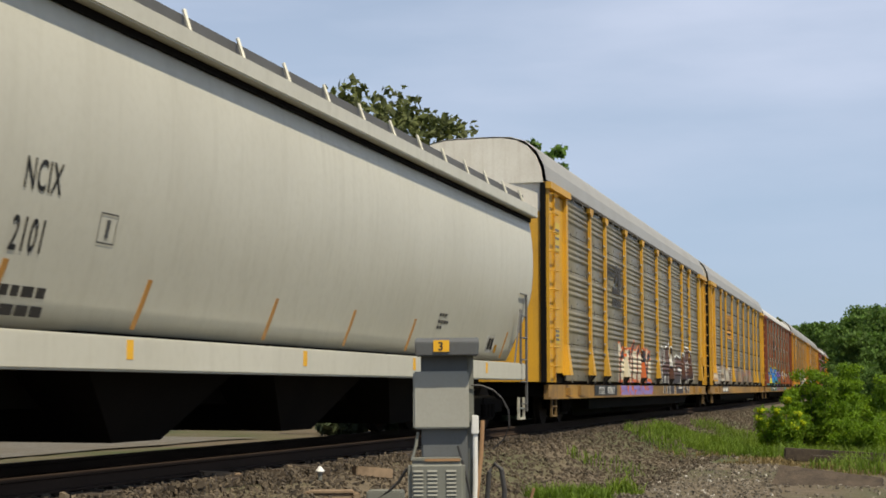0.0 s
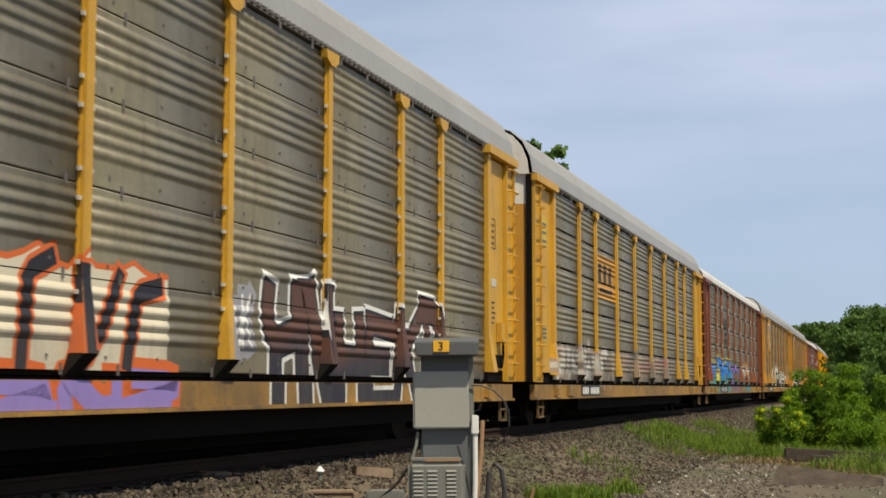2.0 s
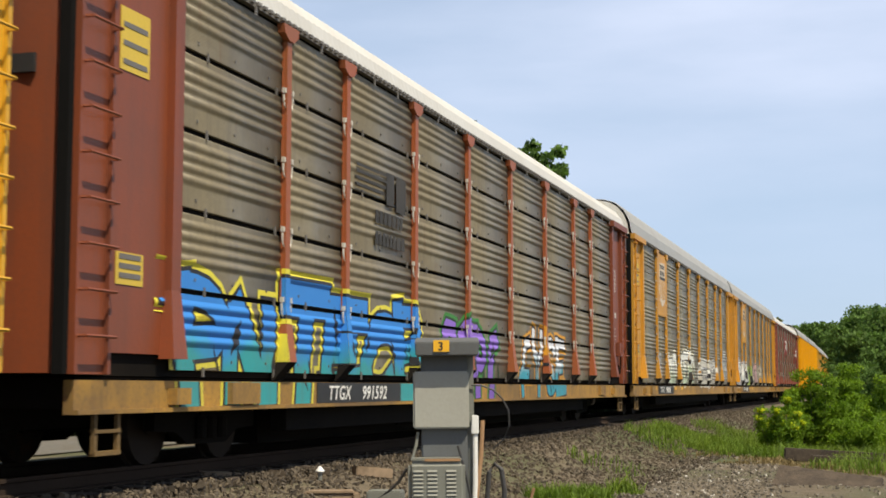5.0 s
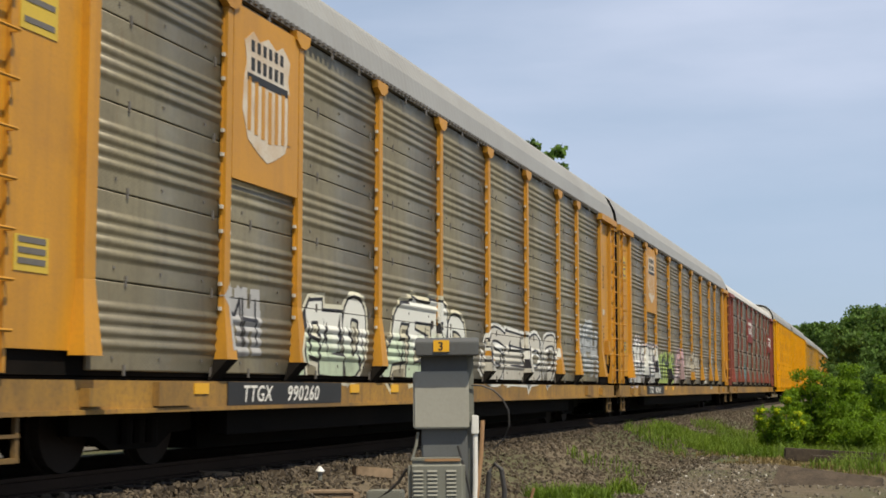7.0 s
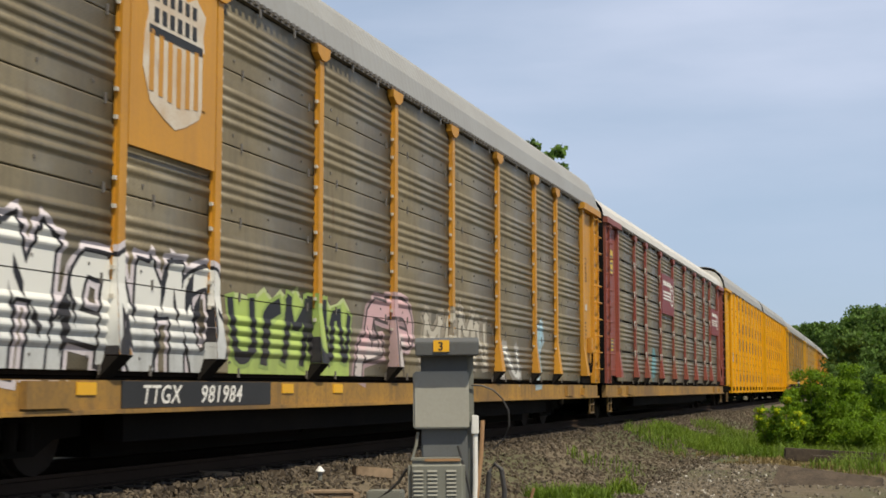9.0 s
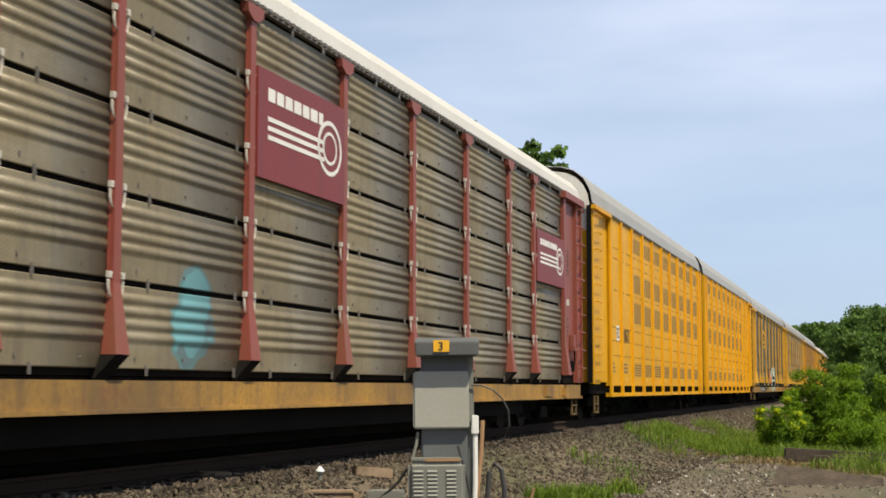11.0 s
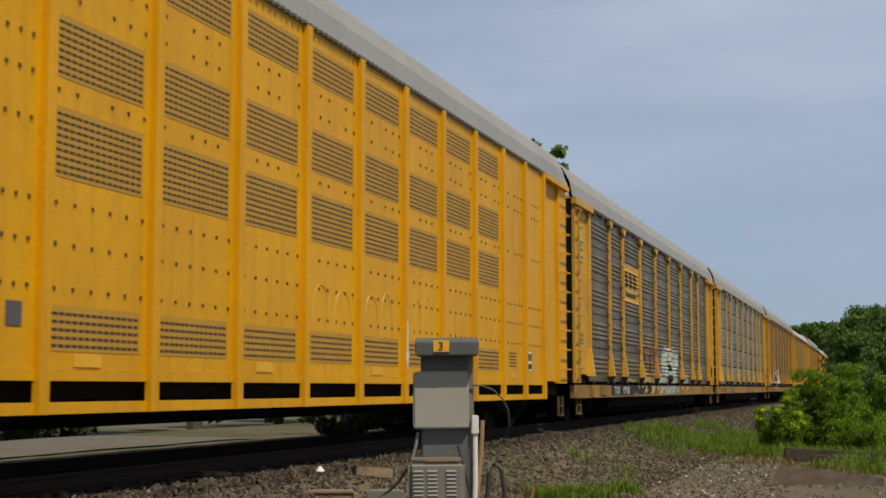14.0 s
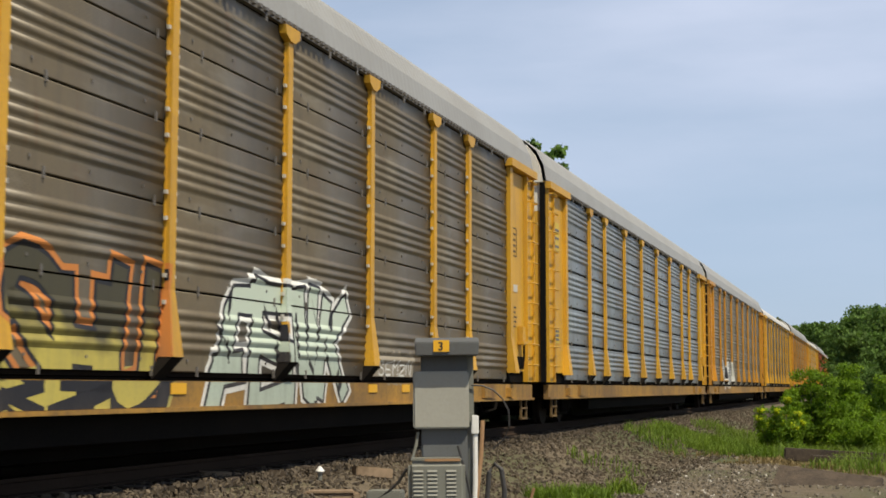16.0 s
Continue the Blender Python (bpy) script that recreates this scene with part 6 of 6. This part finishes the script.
def signal_case():
    """A case on a post; local x to its right, y away, z up from its foot."""
    k = tagged(new("signal_case"), "grey metal trackside signal case with a hooded top and louvred base", "signal case")
    k.matrix_world = pose(0.02, 10.5, -0.80, 0, -0.6, 0)
    part("column", bevelled(Build().box(-0.165, 0.175, 0.0, 0.26, 0.0, 1.92), 0.012), M_CASEDARK, k)
    hood = Build().loft([[(-0.20, -0.17, 1.835), (0.255, -0.17, 1.835), (0.255, 0.30, 1.835), (-0.20, 0.30, 1.835)],
                         [(-0.205, -0.175, 1.93), (0.262, -0.175, 1.93), (0.262, 0.30, 1.93), (-0.205, 0.30, 1.93)],
                         [(-0.20, -0.10, 1.965), (0.257, -0.10, 1.965), (0.257, 0.30, 1.965), (-0.20, 0.30, 1.965)]])
    hd = part("hood", bevelled(hood, 0.006), M_CASEDARK, k, "dark grey sloping hood")
    part("number_label", Build().box(-0.07, 0.045, -0.181, -0.176, 1.862, 1.945), M_LABEL, hd, "orange label with a black figure")
    part("figure", lettering("3", 0.085, pose(-0.038, -0.183, 1.872), 1.0), M_INK, hd)
    door = part("door", bevelled(Build().box(-0.222, 0.186, -0.06, -0.005, 1.305, 1.722), 0.012), M_DOORGREY, k, "pale grey square door")
    part("hinge", Build().box(0.187, 0.205, -0.045, -0.015, 1.36, 1.42).box(0.187, 0.205, -0.045, -0.015, 1.60, 1.66), M_CASE, door)
    part("side_rail", bevelled(Build().box(0.176, 0.222, 0.02, 0.10, 0.6, 1.834), 0.006), M_CASE, k)
    base = part("louvred_cabinet", bevelled(Build().box(-0.26, 0.15, -0.24, 0.0, 0.25, 1.075), 0.03, 3), M_CASE, k, "grey cabinet with rows of louvres")
    part("lid", bevelled(Build().box(-0.235, 0.125, -0.22, -0.01, 1.077, 1.10), 0.008), M_CASE, base, "grey lid")
    part("rust_stain", Build().box(-0.14, 0.115, -0.2225, -0.2203, 1.079, 1.098), M_RUSTY, base, "rust stain along the lid")
    for cx in (-0.185, -0.085, 0.05):
        for j in range(14):
            z = 1.005 - 0.028 * j
            lv = Build().loft([[(cx - 0.036, -0.242, z), (cx + 0.036, -0.242, z), (cx + 0.036, -0.242, z + 0.014), (cx - 0.036, -0.242, z + 0.014)],
                               [(cx - 0.036, -0.252, z), (cx + 0.036, -0.252, z), (cx + 0.033, -0.244, z + 0.012), (cx - 0.033, -0.244, z + 0.012)]])
            part("louvre", lv, M_CASE, base)
    part("junction_box", bevelled(Build().box(0.20, 0.255, -0.03, 0.03, 1.26, 1.40), 0.008), M_PVC, k, "white junction box")
    part("pipe", Build().tube([(0.228, 0, 1.26), (0.225, 0, 0.9), (0.19, 0, 0.3), (0.18, 0, 0.0)], 0.02, 10), M_PVC, k, "white plastic pipe")
    part("conduit", Build().tube([(0.285, 0.05, 1.36), (0.27, 0.03, 1.1), (0.22, 0.0, 0.7), (0.16, -0.02, 0.0)], 0.017, 8), M_RUSTY, k, "rusty conduit")
    part("bracket", Build().tube([(-0.19, 0.0, 1.28), (-0.205, -0.02, 1.18), (-0.235, -0.03, 1.08)], 0.012, 8), M_CASE, k)
    part("cable", Build().tube([(0.20, 0.0, 1.62), (0.28, 0.0, 1.615), (0.36, 0.0, 1.585), (0.43, 0.0, 1.52), (0.475, 0.0, 1.43), (0.48, 0.02, 1.32), (0.44, 0.05, 1.22), (0.36, 0.08, 1.15)], 0.007, 6), M_CABLE, k, "thin black cable loop")
    part("cable", Build().tube([(-0.27, -0.05, 1.02), (-0.33, -0.02, 0.93), (-0.40, 0.0, 0.86), (-0.52, 0.05, 0.78), (-0.6, 0.1, 0.2)], 0.011, 6), M_CABLE, k)
    part("cable", Build().tube([(0.10, -0.05, 1.18), (0.15, -0.05, 1.0), (0.19, -0.04, 0.8), (0.2, -0.02, 0.2)], 0.009, 6), M_CABLE, k)
    hose = [(0.30 + 0.0, 0.1, 0.0), (0.31, 0.1, 0.75), (0.33, 0.1, 0.98), (0.37, 0.1, 1.04), (0.42, 0.1, 1.0), (0.44, 0.1, 0.85), (0.43, 0.1, 0.0)]
    part("hose", Build().tube(hose, 0.018, 8), M_CABLE, k, "black looped hose")
    return k


signal_case()


def small_things():
    # capped marker stake
    m = tagged(new("marker_stake"), "thin pale stake with a white conical cap", "marker")
    x, y = -1.47, 17.2
    m.location = (x, y, -0.75)
    part("stake", Build().tube([(0.03, 0, 0), (-0.02, 0, 0.42)], 0.014, 6), M_PVC, m)
    part("sleeve", Build().tube([(0.0, 0, 0.40), (0.0, 0, 0.56)], 0.026, 10), M_CASE, m)
    part("cap", Build().loft([[(0.055 * q * math.cos(a), 0.055 * q * math.sin(a), z) for a in (j * math.pi / 5 for j in range(10))] for q, z in ((1, 0.555), (1, 0.565), (0.25, 0.62))]), M_PVC, m, "white conical cap")
    # leaning thin pole
    p = tagged(part("pole", Build().tube([(0, 0, 0), (0.11, 0, 0.36), (0.2, 0.0, 0.68)], 0.014, 6), M_RUSTY), "thin leaning rusty rod in the gravel", "rod")
    p.location = (0.62, 13.0, -0.78)
    # tan cable trough and grey boxes by the tie ends
    t = tagged(new("cable_trough"), "tan wooden cable trough with a loose lid", "trough")
    t.matrix_world = pose(-1.35, 16.0, -0.52, 0, 0, 8)
    part("trough_side", bevelled(Build().box(-0.45, 0.42, -0.14, -0.11, -0.2, 0.16), 0.008), M_TAN, t)
    part("trough_side", bevelled(Build().box(-0.45, 0.42, 0.11, 0.14, -0.2, 0.16), 0.008), M_TAN, t)
    part("lid", bevelled(Build().box(-0.47, 0.36, -0.16, 0.16, 0.164, 0.19), 0.006), M_TAN, t)
    part("end_post", bevelled(Build().box(0.34, 0.41, -0.19, -0.15, -0.25, 0.17), 0.006), M_TAN, t)
    g = tagged(part("ground_box", bevelled(Build().box(-0.19, 0.19, -0.15, 0.15, -0.3, 0.16), 0.015), M_CASE), "small grey metal box by the track", "box")
    g.matrix_world = pose(-0.62, 15.6, -0.46, 0, 0, -6)
    for k, (x, y, w) in enumerate(((-3.2, 16.2, 0.75), (-2.55, 16.4, 0.5), (-2.05, 17.0, 0.45), (-3.9, 15.9, 0.5), (-2.9, 17.2, 0.6), (-0.9, 18.3, 0.5), (-1.7, 17.9, 0.6))):
        o = tagged(part("wood_scrap", bevelled(Build().box(-w / 2, w / 2, -0.09, 0.09, -0.06, 0.07), 0.012), M_TAN if k % 2 else M_TIMBER), "broken piece of old tie lying on the ballast", "wood scrap", "scraps of old ties")
        o.matrix_world = pose(x, y, ground_z(x, y) + 0.05, rs.uniform(-12, 12), rs.uniform(-10, 10), rs.uniform(-30, 40))


M_TAN = natural("tan_weathered_wood", (0.13, 0.09, 0.055), (0.28, 0.20, 0.13), 5.0, 0.9, None, 0.3, 0.6, 0.01)
small_things()


# ---------- what moves ----------
def motions():
    for car, centre in TRAIN:
        half = 20.0 if car.name.startswith("articulated") else 9.0
        rows = []
        for k in range(33):
            t = 0.5 * k
            s = centre - travelled(t)
            a, _ = on_track(s - half)
            b, _ = on_track(s + half)
            p, d = (a + b) / 2, b - a
            rows.append((t, pose(p.x, p.y, 0.0, 0, 0, math.degrees(math.atan2(d.y, d.x)))))
        walk(car, rows)


motions()
